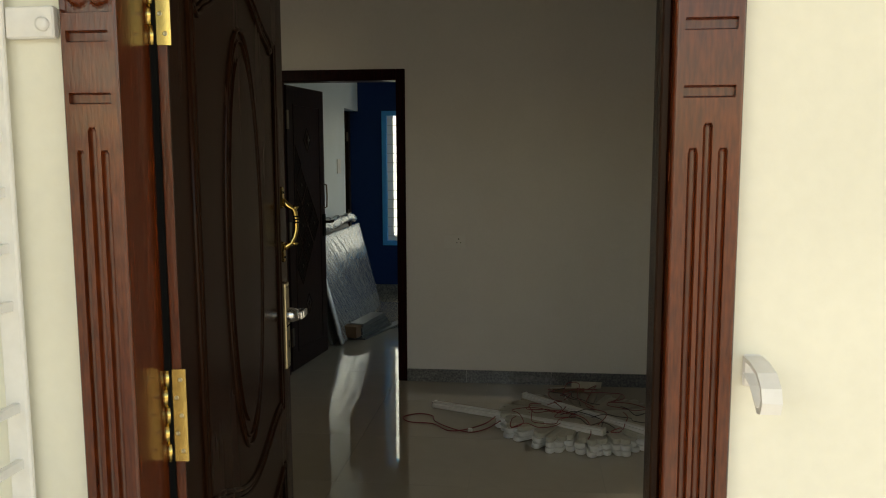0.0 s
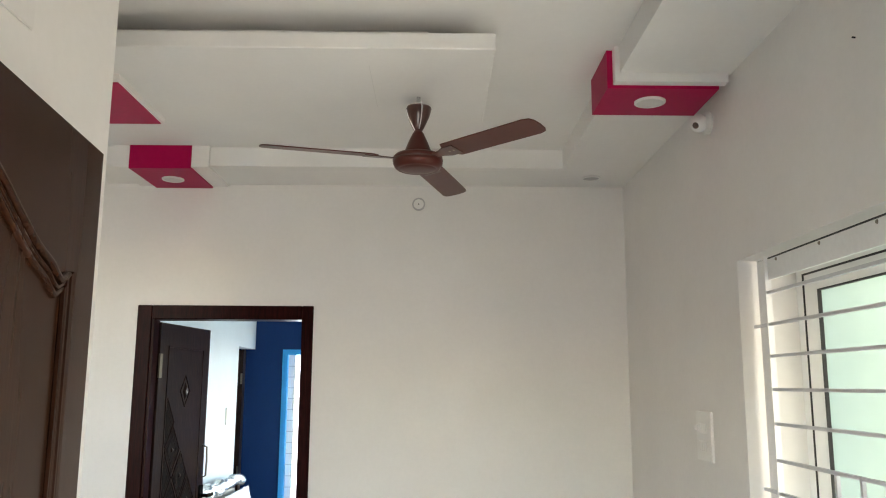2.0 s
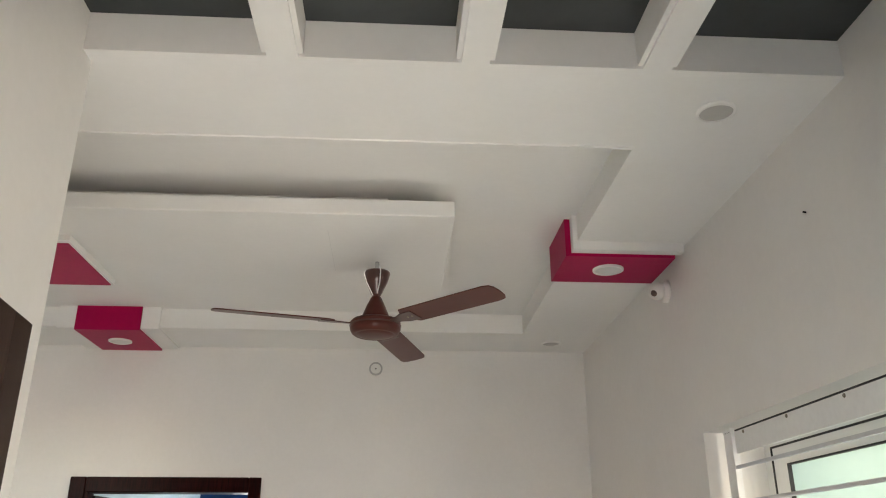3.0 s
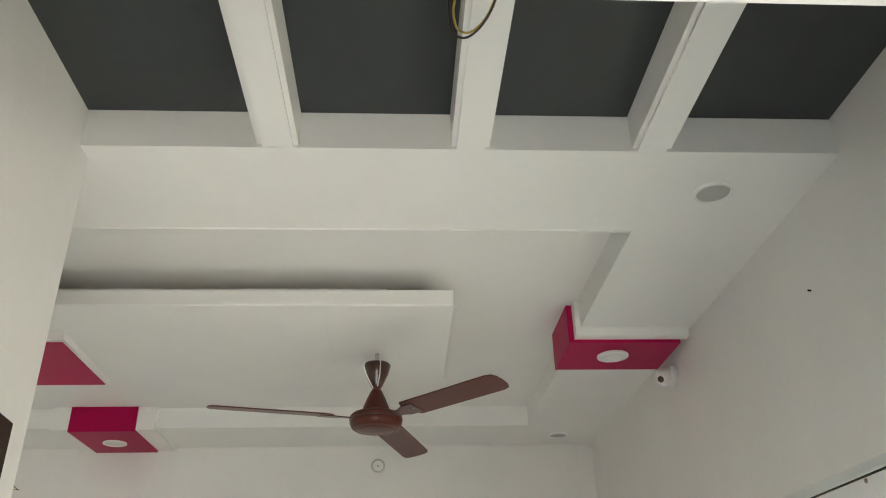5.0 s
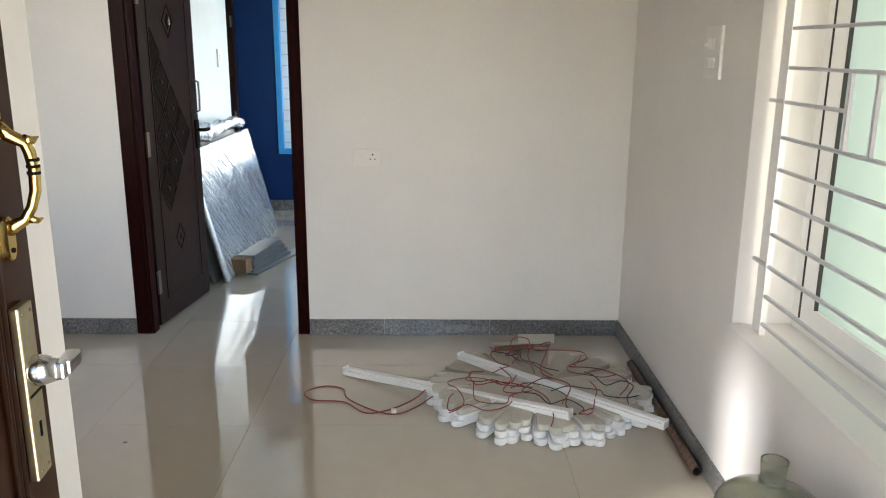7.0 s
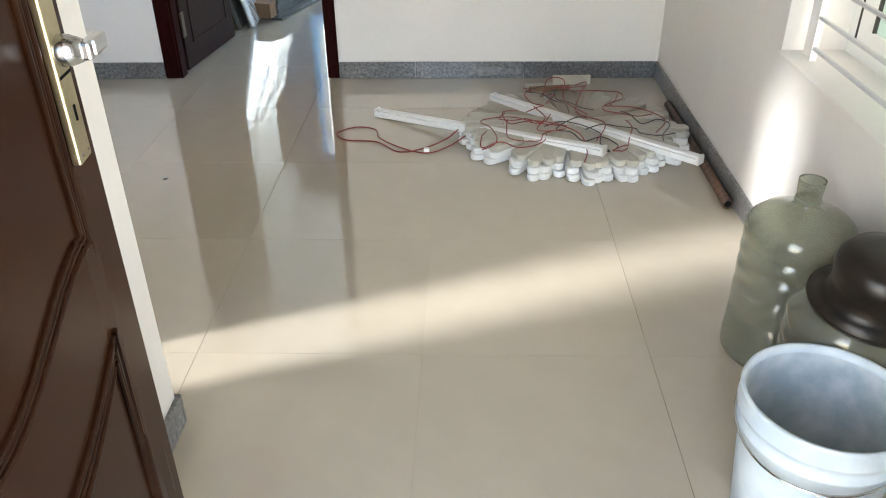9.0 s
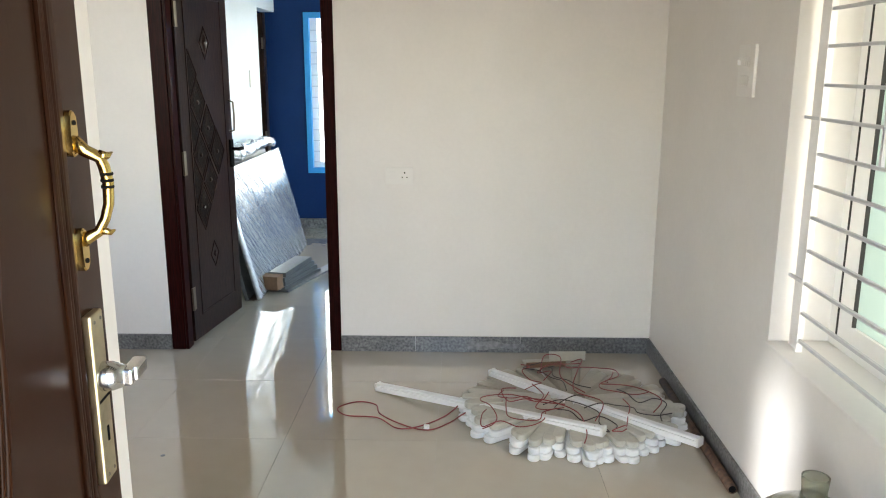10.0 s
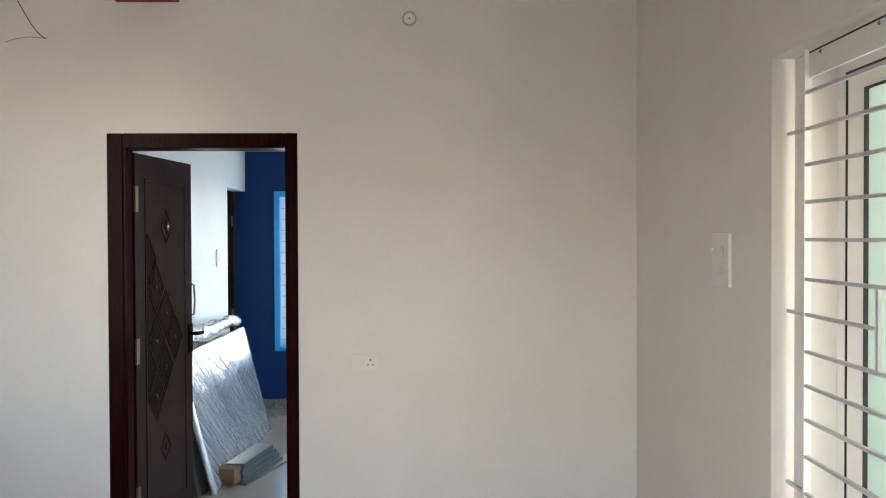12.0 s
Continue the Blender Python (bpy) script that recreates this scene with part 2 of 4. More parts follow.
def rounded(bm, width=0.004, segments=2):
    bmesh.ops.bevel(bm, geom=bm.edges[:], offset=width, segments=segments, profile=0.5, affect="EDGES")
    return bm


def tube(pts, r, n=8, closed=False, bm=None):
    """A round bar swept along points; r may be a number or one radius a point."""
    bm = bm or bmesh.new()
    pts = [Vector(p) for p in pts]
    rings, up = [], None
    for i, p in enumerate(pts):
        a = pts[i - 1] if (i or closed) else p
        b = pts[(i + 1) % len(pts)] if (i < len(pts) - 1 or closed) else p
        d = (b - a).normalized()
        if up is None:
            up = d.orthogonal().normalized()
        up = (up - d * up.dot(d)).normalized()
        side = d.cross(up)
        rad = r[i] if isinstance(r, (list, tuple)) else r
        rings.append([bm.verts.new(p + rad * (math.cos(2 * math.pi * k / n) * up + math.sin(2 * math.pi * k / n) * side)) for k in range(n)])
    for i in range(len(rings) if closed else len(rings) - 1):
        a, b = rings[i], rings[(i + 1) % len(rings)]
        for k in range(n):
            bm.faces.new((a[k], a[(k + 1) % n], b[(k + 1) % n], b[k]))
    if not closed:
        bm.faces.new(rings[0][::-1])
        bm.faces.new(rings[-1])
    return bm


def smooth_path(pts, n=6):
    """Points of a soft curve through the given ones."""
    P, fine = [Vector(p) for p in pts], []
    for i in range(len(P) - 1):
        p0, p1, p2, p3 = P[max(i - 1, 0)], P[i], P[i + 1], P[min(i + 2, len(P) - 1)]
        for k in range(n):
            q = k / n
            fine.append(0.5 * ((2 * p1) + (p2 - p0) * q + (2 * p0 - 5 * p1 + 4 * p2 - p3) * q * q + (3 * p1 - p0 - 3 * p2 + p3) * q ** 3))
    fine.append(P[-1])
    return fine


def lathe(profile, n=40, bm=None, at=(0, 0, 0)):
    """A turned shape from (radius, height) pairs."""
    bm = bm or bmesh.new()
    rings = []
    for r, z in profile:
        if r < 1e-5:
            rings.append([bm.verts.new((at[0], at[1], at[2] + z))])
        else:
            rings.append([bm.verts.new((at[0] + r * math.cos(2 * math.pi * k / n), at[1] + r * math.sin(2 * math.pi * k / n), at[2] + z)) for k in range(n)])
    for a, b in zip(rings, rings[1:]):
        for k in range(n):
            q = [a[k % len(a)], a[(k + 1) % len(a)], b[(k + 1) % len(b)], b[k % len(b)]]
            q = [v for i, v in enumerate(q) if v not in q[:i]]
            if len(q) > 2:
                bm.faces.new(q)
    bmesh.ops.recalc_face_normals(bm, faces=bm.faces)
    return bm


def plate(outline, t, bm=None, m=None):
    """A flat shape of thickness t from an outline in its own x, y."""
    bm = bm or bmesh.new()
    m = m or Matrix()
    low = [bm.verts.new(m @ Vector((x, y, 0))) for x, y in outline]
    top = [bm.verts.new(m @ Vector((x, y, t))) for x, y in outline]
    bm.faces.new(low[::-1])
    bm.faces.new(top)
    for i in range(len(low)):
        j = (i + 1) % len(low)
        bm.faces.new((low[i], low[j], top[j], top[i]))
    return bm


def solid(name, bm, material, smooth=False):
    me = bpy.data.meshes.new(name)
    bmesh.ops.recalc_face_normals(bm, faces=bm.faces)
    bm.to_mesh(me)
    bm.free()
    me.materials.append(material)
    if smooth:
        for p in me.polygons:
            p.use_smooth = True
    return new(name, me)


def part(name, bm, material, parent, label="", smooth=False):
    ob = solid(name, bm, material, smooth)
    ob.parent = parent
    return tagged(ob, label) if label else ob


def thing(name, m, label, category, group=""):
    ob = new(name)
    ob.empty_display_size = 0.05
    ob.matrix_world = m
    return tagged(ob, label, category, group)


def structure(name, bm, material, label, category, smooth=False):
    return tagged(solid(name, bm, material, smooth), label, category, kind="structure")


# ---- the large structure ----
FAR, RIGHT, CEILZ = 5.865, 1.145, 2.79
D0, D1, DTOP = -1.487, -0.545, 2.12            # inner doorway in the far wall
WY0, WY1, WZ0, WZ1 = 2.80, 4.276, 0.62, 2.130  # window in the side wall
M0, M1, MTOP = -0.446, 0.597, 2.15             # main doorway
IN = 2.075                                     # inner face of the front wall
STUB, STUBEND = -0.586, 3.215
BLUE = 9.30

structure("wall_far", boxes((-3.3, D0, FAR, FAR + 0.13, -0.02, 3.0), (D1, RIGHT + 0.25, FAR, FAR + 0.13, -0.02, 3.0), (D0, D1, FAR, FAR + 0.13, DTOP, 3.0)),
          WALL, "white painted plaster wall with a doorway", "wall")
structure("wall_window_side", boxes((RIGHT, RIGHT + 0.25, 1.80, WY0, -0.02, 3.0), (RIGHT, RIGHT + 0.25, WY1, FAR, -0.02, 3.0), (RIGHT, RIGHT + 0.25, WY0, WY1, -0.02, WZ0), (RIGHT, RIGHT + 0.25, WY0, WY1, WZ1, 3.0)),
          WALL, "white painted plaster wall with a barred window", "wall")
structure("wall_entrance", boxes((-1.30, M0, 1.84, IN, -0.02, 3.0), (M1, RIGHT, 1.84, IN, -0.02, 3.0), (M0, M1, 1.84, IN, MTOP, 3.0)),
          WALL, "white painted plaster wall round the main door", "wall")
structure("facade", boxes((-1.30, M0, 1.80, 1.84, -0.1, 3.3), (M1, 2.6, 1.80, 1.84, -0.1, 3.3), (M0, M1, 1.80, 1.84, MTOP, 3.3)),
          CREAM, "cream painted outer wall of the house", "wall")
structure("wall_foyer_stub", boxes((STUB - 0.12, STUB, IN, STUBEND, -0.02, 3.0)), WALL, "short white plaster wall beside the main door", "wall")
# unseen wall; its slit is added to cut the sun strip on the floor
structure("wall_side_slit", boxes((-1.05, -0.95, IN, 3.190, -0.02, 3.0), (-1.05, -0.95, 3.470, 3.75, -0.02, 3.0), (-1.05, -0.95, 3.190, 3.470, 1.98, 3.0)),
          WALL, "white plaster wall with an added unseen slit that shapes the sun strip", "wall")
# unseen: opening added to brighten the far wall, tall wing to block sun
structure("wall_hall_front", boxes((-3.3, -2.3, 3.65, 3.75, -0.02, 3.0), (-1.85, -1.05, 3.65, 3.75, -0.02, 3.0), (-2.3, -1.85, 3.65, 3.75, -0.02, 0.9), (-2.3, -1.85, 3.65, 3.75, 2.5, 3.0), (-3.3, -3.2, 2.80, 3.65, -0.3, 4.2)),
          WALL, "white plaster wall with an added light opening and an unseen sun-blocking wing", "wall")
# unseen filter pane, added to weaken the sun strip
structure("slit_sun_dimmer", boxes((-1.02, -1.012, 3.19, 3.47, 0.0, 1.98)), SUN_DIMMER, "unseen tinted pane added in the slit to dim the sun", "window")
structure("wall_hall_side", boxes((-3.3, -3.2, 3.75, FAR, -0.02, 3.0)),
          WALL, "white painted plaster end wall", "wall")
# added out of view so low sky doesn't glow through the slit
structure("wall_neighbour", boxes((-8.3, -8.0, -7.0, 9.0, -0.3, 4.5)), CONCRETE, "plain grey unseen wall added to block the low sky", "wall")
# out of view, added to shade the facade and darken the jamb's reflection
structure("porch_wall", boxes((-1.45, -1.30, 0.3, IN, -0.1, 3.3)), CREAM, "cream painted unseen wall added to shade the facade from the sun", "wall")

# bedroom beyond the inner doorway
BX0, BX1, BCEIL = -1.62, 1.30, 2.40
structure("wall_bedroom_side", boxes((BX0 - 0.12, BX0, FAR + 0.13, 8.66, -0.02, 2.6), (BX0 - 0.12, BX0, 8.66, BLUE, 2.03, 2.6), (BX0 - 0.8, BX0 - 0.7, 8.4, BLUE, -0.02, 2.6), (BX0 - 0.7, BX0 - 0.12, 8.4, 8.5, -0.02, 2.6)),
          BEDWALL, "pale bluish white plaster wall", "wall")
# the opening is out of view and added for the side lamp
structure("wall_bedroom_window_side", boxes((BX1, BX1 + 0.12, FAR + 0.13, 6.95, -0.02, 2.6), (BX1, BX1 + 0.12, 8.25, BLUE, -0.02, 2.6), (BX1, BX1 + 0.12, 6.95, 8.25, -0.02, 0.7), (BX1, BX1 + 0.12, 6.95, 8.25, 2.1, 2.6)),
          BEDWALL, "pale bluish white plaster wall with an added unseen light opening", "wall")
BWX0, BWX1, BWZ0, BWZ1 = -1.352, -0.74, 0.545, 2.03
structure("wall_blue", boxes((-2.45, BWX0, BLUE, BLUE + 0.2, -0.02, 2.6), (BWX1, BX1 + 0.12, BLUE, BLUE + 0.2, -0.02, 2.6), (BWX0, BWX1, BLUE, BLUE + 0.2, -0.02, BWZ0), (BWX0, BWX1, BLUE, BLUE + 0.2, BWZ1, 2.6)),
          BLUEWALL, "deep blue painted wall with a narrow window", "wall")
structure("ceiling_bedroom", boxes((-2.45, BX1 + 0.12, FAR + 0.13, BLUE, BCEIL, BCEIL + 0.1)), BEDWALL, "white bedroom ceiling", "ceiling")

# hall ceiling: dropped field with two recesses
RX, RY0, RY1 = 0.752, 3.54, 5.485     # recess with the fan
FY0, FY1 = 2.25, 3.165                # charcoal recess over the entrance
TOP = 2.888
structure("ceiling", boxes((-1.05, RIGHT + 0.1, IN - 0.1, FY0, CEILZ, 3.0), (-1.05, STUB - 0.06, FY0, FY1, CEILZ, 3.0), (-1.05, RIGHT + 0.1, FY1, RY0, CEILZ, 3.0), (RX, RIGHT + 0.1, RY0, RY1, CEILZ, 3.0),
                           (-3.3, RIGHT + 0.1, RY1, FAR + 0.05, CEILZ, 3.0), (-3.3, -2.75, 3.65, RY1, CEILZ, 3.0), (-2.75, -1.05, 3.65, RY1, TOP, 3.0), (-1.05, RX, RY0, RY1, TOP, 3.0)),
          CEIL, "white gypsum ceiling with recessed fields", "ceiling")
# bead added only to draw the recess edge's thin shadow line
structure("trim_recess_edge", boxes((-2.75, RX, RY0 - 0.007, RY0 - 0.0005, CEILZ - 0.005, CEILZ + 0.002)), CEIL, "thin added bead that draws the shadow line of the ceiling recess", "trim")
structure("ceiling_charcoal_field", boxes((STUB - 0.06, RIGHT + 0.05, FY0, FY1, TOP, 3.0)), CHARCOAL, "charcoal painted recessed ceiling field", "ceiling")
# first slab reaches over the porch, unseen, to cut the facade's sky light
structure("roof", boxes((-1.45, 2.6, -0.6, 3.60, 3.3, 3.45), (-1.30, 2.6, 1.84, 3.60, 3.0, 3.15), (-3.4, 2.6, 3.60, 9.6, 3.0, 3.15)), CONCRETE, "flat concrete roof slab with an unseen overhang added to shade the facade", "roof")
for x0, x1 in ((-0.199, -0.106), (0.238, 0.326), (0.656, 0.747)):
    b = thing("ceiling_beam", pose(0, 0, 0), "white gypsum beam across the charcoal ceiling field", "ceiling beam", "entrance ceiling beams")
    part("body", boxes((x0 + 0.012, x1 - 0.012, FY0, FY1 + 0.002, CEILZ, TOP)), CEIL, b)
    part("edge_strip", boxes((x0, x0 + 0.012, FY0, FY1 + 0.002, CEILZ + 0.008, TOP)), CEIL, b)
    part("edge_strip", boxes((x1 - 0.012, x1, FY0, FY1 + 0.002, CEILZ + 0.008, TOP)), CEIL, b)

# hanging ceiling panel above the fan
pn = thing("ceiling_panel", pose(0, 0, 0), "white floating gypsum panel in the ceiling recess", "ceiling panel")
part("panel", rounded(boxes((-2.45, 0.296, 3.965, 4.69, 2.757, 2.812)), 0.003, 1), CEIL, pn)
part("spacer", boxes((-2.25, 0.08, 4.12, 4.53, 2.812, TOP)), CEIL, pn)
part("panel_joint", boxes((-0.118, -0.1165, 4.10, 4.50, 2.7562, 2.757)), LAMPWHITE, pn, "faint filled board joint")
mg = thing("ceiling_block", pose(0, 0, 0), "white box with a magenta underside on the ceiling panel", "ceiling block")
part("body", boxes((-1.52, -0.985, 4.195, 4.665, 2.737, 2.757)), CEIL, mg)
part("underside", boxes((-1.50, -0.998, 4.222, 4.66, 2.733, 2.737)), MAGENTA, mg, "magenta painted underside")
rb = thing("ceiling_block", pose(0, 0, 0), "magenta ceiling block with a white front edge by the window wall", "ceiling block")
part("body", boxes((0.715, 1.112, 4.262, 4.545, 2.746, CEILZ), (0.715, RX, 4.262, 4.545, CEILZ, TOP)), MAGENTA, rb)
part("front_edge", boxes((0.735, RIGHT - 0.012, 4.225, 4.262, 2.758, CEILZ), (0.735, RX, 4.225, 4.262, CEILZ, TOP)), CEIL, rb, "white front edge")
lb = thing("ceiling_block", pose(0, 0, 0), "magenta ceiling block with white borders above the inner doorway", "ceiling block")
part("body", boxes((-1.432, -1.122, 5.455, FAR, 2.768, CEILZ), (-1.432, -1.122, 5.455, RY1, CEILZ, TOP)), MAGENTA, lb)
part("border", boxes((-1.122, -1.035, 5.462, FAR, 2.777, CEILZ), (-1.122, -1.035, 5.462, RY1, CEILZ, TOP)), CEIL, lb, "white border")
part("border", boxes((-1.519, -1.432, 5.462, FAR, 2.777, CEILZ), (-1.519, -1.432, 5.462, RY1, CEILZ, TOP)), CEIL, lb, "white border")


def downlight(x, y, z, r, glass, label):
    d = thing("downlight", pose(x, y, z), label, "ceiling light", "recessed ceiling lights")
    part("rim", lathe([(r, 0), (r, -0.006), (r * 0.86, -0.009), (r * 0.84, -0.004), (r * 0.84, 0)], 36), CEIL, d, "white trim ring", True)
    part("diffuser", lathe([(r * 0.84, -0.0045), (r * 0.5, -0.006), (0, -0.0065)], 36), glass, d, "", True)


downlight(0.90, 4.392, 2.746, 0.057, LAMPWHITE, "unlit round white downlight in a magenta ceiling block")
downlight(-1.277, 5.665, 2.768, 0.057, LAMPWHITE, "unlit round white downlight in a magenta ceiling block")
downlight(0.905, 3.335, CEILZ, 0.049, LAMPGREY, "unlit round grey downlight in the white ceiling")
downlight(0.928, 5.66, CEILZ, 0.050, LAMPGREY, "unlit round grey downlight in the white ceiling")

# ---- ceiling fan ----
fan = thing("ceiling_fan", pose(0.042, 4.398, 2.757), "brown three-bladed ceiling fan hanging at rest", "ceiling fan")
part("hook", tube([(0, 0, 0), (0, 0, -0.02), (0.006, 0, -0.03), (0, 0, -0.045)], 0.0075), CHROME, fan, "bare steel hook", True)
part("canopy", lathe([(0, -0.040), (0.046, -0.040), (0.049, -0.046), (0.040, -0.078), (0.022, -0.118), (0.013, -0.134), (0, -0.134)], 36), FANDARK, fan, "dark glossy canopy", True)
part("down_rod", tube([(0, 0, -0.04), (0, 0, -0.16)], 0.010), FANDARK, fan)
part("wire", tube([(0.010, -0.040, -0.03), (0.014, -0.050, -0.05), (0.012, -0.040, -0.09), (0.004, -0.022, -0.128)], 0.0020, 6), PVCWHITE, fan, "white supply wire")
part("wire", tube([(-0.036, -0.028, -0.035), (-0.046, -0.024, -0.052), (-0.036, -0.020, -0.085), (-0.012, -0.012, -0.132)], 0.0022, 6), PVCWHITE, fan, "white supply wire")
part("lower_canopy", lathe([(0, -0.128), (0.012, -0.129), (0.020, -0.140), (0.034, -0.170), (0.048, -0.205), (0.053, -0.220), (0, -0.222)], 36), FANBROWN, fan, "", True)
part("motor_housing", lathe([(0, -0.214), (0.056, -0.216), (0.082, -0.223), (0.090, -0.231), (0.091, -0.240), (0.0885, -0.243), (0.091, -0.246), (0.090, -0.258), (0.083, -0.271), (0.074, -0.277), (0.070, -0.2745), (0.066, -0.277), (0.045, -0.281), (0, -0.283)], 48), FANBROWN, fan, "", True)
part("edge_ring", lathe([(0.0905, -0.240), (0.0925, -0.242), (0.0925, -0.2445), (0.0905, -0.2465)], 48), FANDARK, fan, "thin dark raised ring", True)


def blade_outline(l0, l1):
    pts = [(l0 + 0.012, -0.050), (l1 - 0.035, -0.052), (l1 - 0.010, -0.046), (l1, -0.030), (l1 + 0.002, 0.0), (l1 - 0.002, 0.030), (l1 - 0.012, 0.046), (l1 - 0.035, 0.052), (l0 + 0.030, 0.050), (l0, 0.022), (l0, -0.030)]
    return pts


for turn in (74.0, 195.2, 314.2):
    arm = part("blade_bracket", plate([(0.075, -0.014), (0.12, -0.018), (0.15, -0.030), (0.20, -0.032), (0.20, 0.032), (0.15, 0.030), (0.12, 0.018), (0.075, 0.014)], 0.004), FANDARK, fan)
    arm.matrix_local = pose(0, 0, -0.242, 0, 0, turn) @ pose(0, 0, 0, -11, 0, 0)
    bl = part("blade", rounded(plate(blade_outline(0.15, 0.566), 0.0045), 0.0012, 1), FANBROWN, fan)
    bl.matrix_local = pose(0, 0, -0.238, 0, 0, turn) @ pose(0, 0, 0, -11, 0, 0)
    for sx in (0.165, 0.185):
        sc = part("screw", lathe([(0.005, -0.003), (0.004, -0.005), (0, -0.0055)], 10), STEEL, bl)
        sc.matrix_local = pose(sx, 0, 0)

# ---- main door ----
frame_thing = tagged(new("door_main_frame"), "carved polished teak frame round the main entrance", "door frame", kind="structure")


def carved(width, z0, z1, flip):
    """The front of a jamb as relief: flutes, notches and a leaf medallion."""
    nu, dz = 80, 0.003
    nz = int((z1 - z0) / dz)
    bm = bmesh.new()

    def depth(u, z):
        d = 0.0
        if 0.12 < (u % 1.0) < 0.88:
            for zc in (1.648, 1.744, 0.50, 0.404):
                if abs(z - zc) < 0.008 and 0.14 < u < 0.88:
                    d = 0.009
        for uc, top, low in ((0.30, 1.567, 0.62), (0.51, 1.603, 0.585), (0.73, 1.567, 0.62)):
            if low < z < top:
                q = abs(u - uc) * width
                r = 0.0062
                e = max(0.0, z - (top - r), (low + r) - z)
                q = math.hypot(q, e)
                if q < r:
                    d = max(d, 0.0095 * math.sqrt(max(0, 1 - (q / r) ** 2)) ** 0.6)
        for zc in (1.845, 0.30):
            v, h = (z - zc), (u - 0.5) * width
            if abs(v) < 0.062 and abs(h) < 0.042:
                d = 0.010
                # a pointed leaf with two round lobes below
                bulge, wid = 0.0, 0.039 * max(0.0, 1 - (v + 0.030) / 0.092) ** 0.8
                if v > -0.036 and wid > 0.002:
                    bulge = max(0.0, 1 - (abs(h) / wid) ** 3)
                bulge = max(bulge, 1 - (math.hypot(abs(h) - 0.018, v + 0.033) / 0.0215) ** 3)
                if bulge > 0:
                    d = 0.0112 - 0.0095 * min(1.0, 1.5 * bulge) - 0.0008 * bulge
                    rib = abs(h) / max(wid, 0.012)
                    if 0.10 < rib < 0.62 and v < 0.03:
                        d += 0.0014 * max(0.0, math.sin(v * 480 + abs(h) * 330))
                    d += 0.0030 * math.exp(-((rib - 0.72) / 0.09) ** 2) + 0.0015 * math.exp(-(rib / 0.08) ** 2)
        return d

    grid = []
    for k in range(nz + 1):
        z = z0 + (z1 - z0) * k / nz
        row = []
        for i in range(nu + 1):
            u = i / nu
            edge = 0.004 * (max(0, 1 - u / 0.05) ** 2 + max(0, 1 - (1 - u) / 0.05) ** 2)
            row.append(bm.verts.new(((1 - u if flip else u) * width, depth(u, z) + edge, z)))
        grid.append(row)
    for a, b in zip(grid, grid[1:]):
        for i in range(nu):
            bm.faces.new((a[i], a[i + 1], b[i + 1], b[i]))
    return bm


for x0, x1, flip in ((M0, -0.352, True), (0.498, M1, False)):
    w = x1 - x0
    face = part("carved_face", carved(w, -0.03, 2.06, flip), TEAK, frame_thing, "fluted and carved jamb face")
    for p in face.data.polygons:
        p.use_smooth = abs(p.center.z - 1.845) < 0.059 or abs(p.center.z - 0.30) < 0.059
    face.location = (x0, 1.770, 0)
    part("jamb", boxes((x0 + 0.0005, x1 - 0.0005, 1.7825, 1.880, -0.03, 2.06)), TEAK, frame_thing)
    part("jamb_edge", boxes((x0, x0 + 0.004, 1.7745, 1.7825, -0.03, 2.06)), TEAK, frame_thing)
    part("jamb_edge", boxes((x1 - 0.004, x1, 1.7745, 1.7825, -0.03, 2.06)), TEAK, frame_thing)
part("jamb_stop", rounded(boxes((0.484, 0.498, 1.80, 1.868, -0.03, 2.06)), 0.003, 1), DARKWOOD, frame_thing, "dark inner stop")
# black strip painted as the shade between jamb and leaf
part("rebate", boxes((-0.3535, -0.3415, 1.8802, 1.8885, 0.0, 2.06)), HOLE_SHADE, frame_thing, "dark strip painted as shade beside the leaf")
part("header", rounded(boxes((M0, M1, 1.772, 1.880, 2.062, 2.148)), 0.004, 1), TEAK, frame_thing)
part("threshold", rounded(boxes((M0, M1, 1.76, 1.90, -0.06, 0.012)), 0.004, 1), GRANITE, frame_thing, "grey granite threshold")

HX, HY, FX, FY = -0.325, 1.892, -0.411, 2.795
LEAFW = math.hypot(FX - HX, FY - HY)
LEAFT = 0.032
ang = math.degrees(math.atan2(FY - HY, FX - HX))
# local frame: x along the leaf from the hinge, -y out of the visible face
main_door = thing("door_main", pose(HX, HY, 0, 0, 0, ang), "dark brown panelled wooden main door standing open", "door")
main_door["kind"] = "structure"
part("leaf", rounded(boxes((0, LEAFW, 0, LEAFT, 0.015, 2.062)), 0.002, 1), DARKWOOD, main_door)
part("hinge_edge", boxes((-0.0025, 0.0, 0.0005, LEAFT - 0.0005, 0.016, 2.061)), TEAK, main_door, "reddish brown leaf edge")


def ogee(u0, u1, z, rise, n=40, dip=0.018):
    """An arched edge from (u0, z) to (u1, z) with a curled shoulder at each end."""
    pts = []
    for i in range(n + 1):
        s = i / n
        a = abs(2 * s - 1)
        h = rise * (0.5 + 0.5 * math.cos(math.pi * min(1, a / 0.88))) - dip * math.exp(-((a - 0.90) / 0.07) ** 2)
        pts.append((u0 + (u1 - u0) * s, z + h))
    return pts


def moulding(name, loop, r, parent, mt, closed=True):
    return part(name, tube([(u, -0.001, z) for u, z in loop], r, 8, closed), mt, parent, "", True)


def trio(loop_fn, parent):
    for k, r in ((0.0, 0.0065), (0.012, 0.0045), (0.022, 0.0055)):
        moulding("moulding", loop_fn(k), r, parent, DARKWOOD)


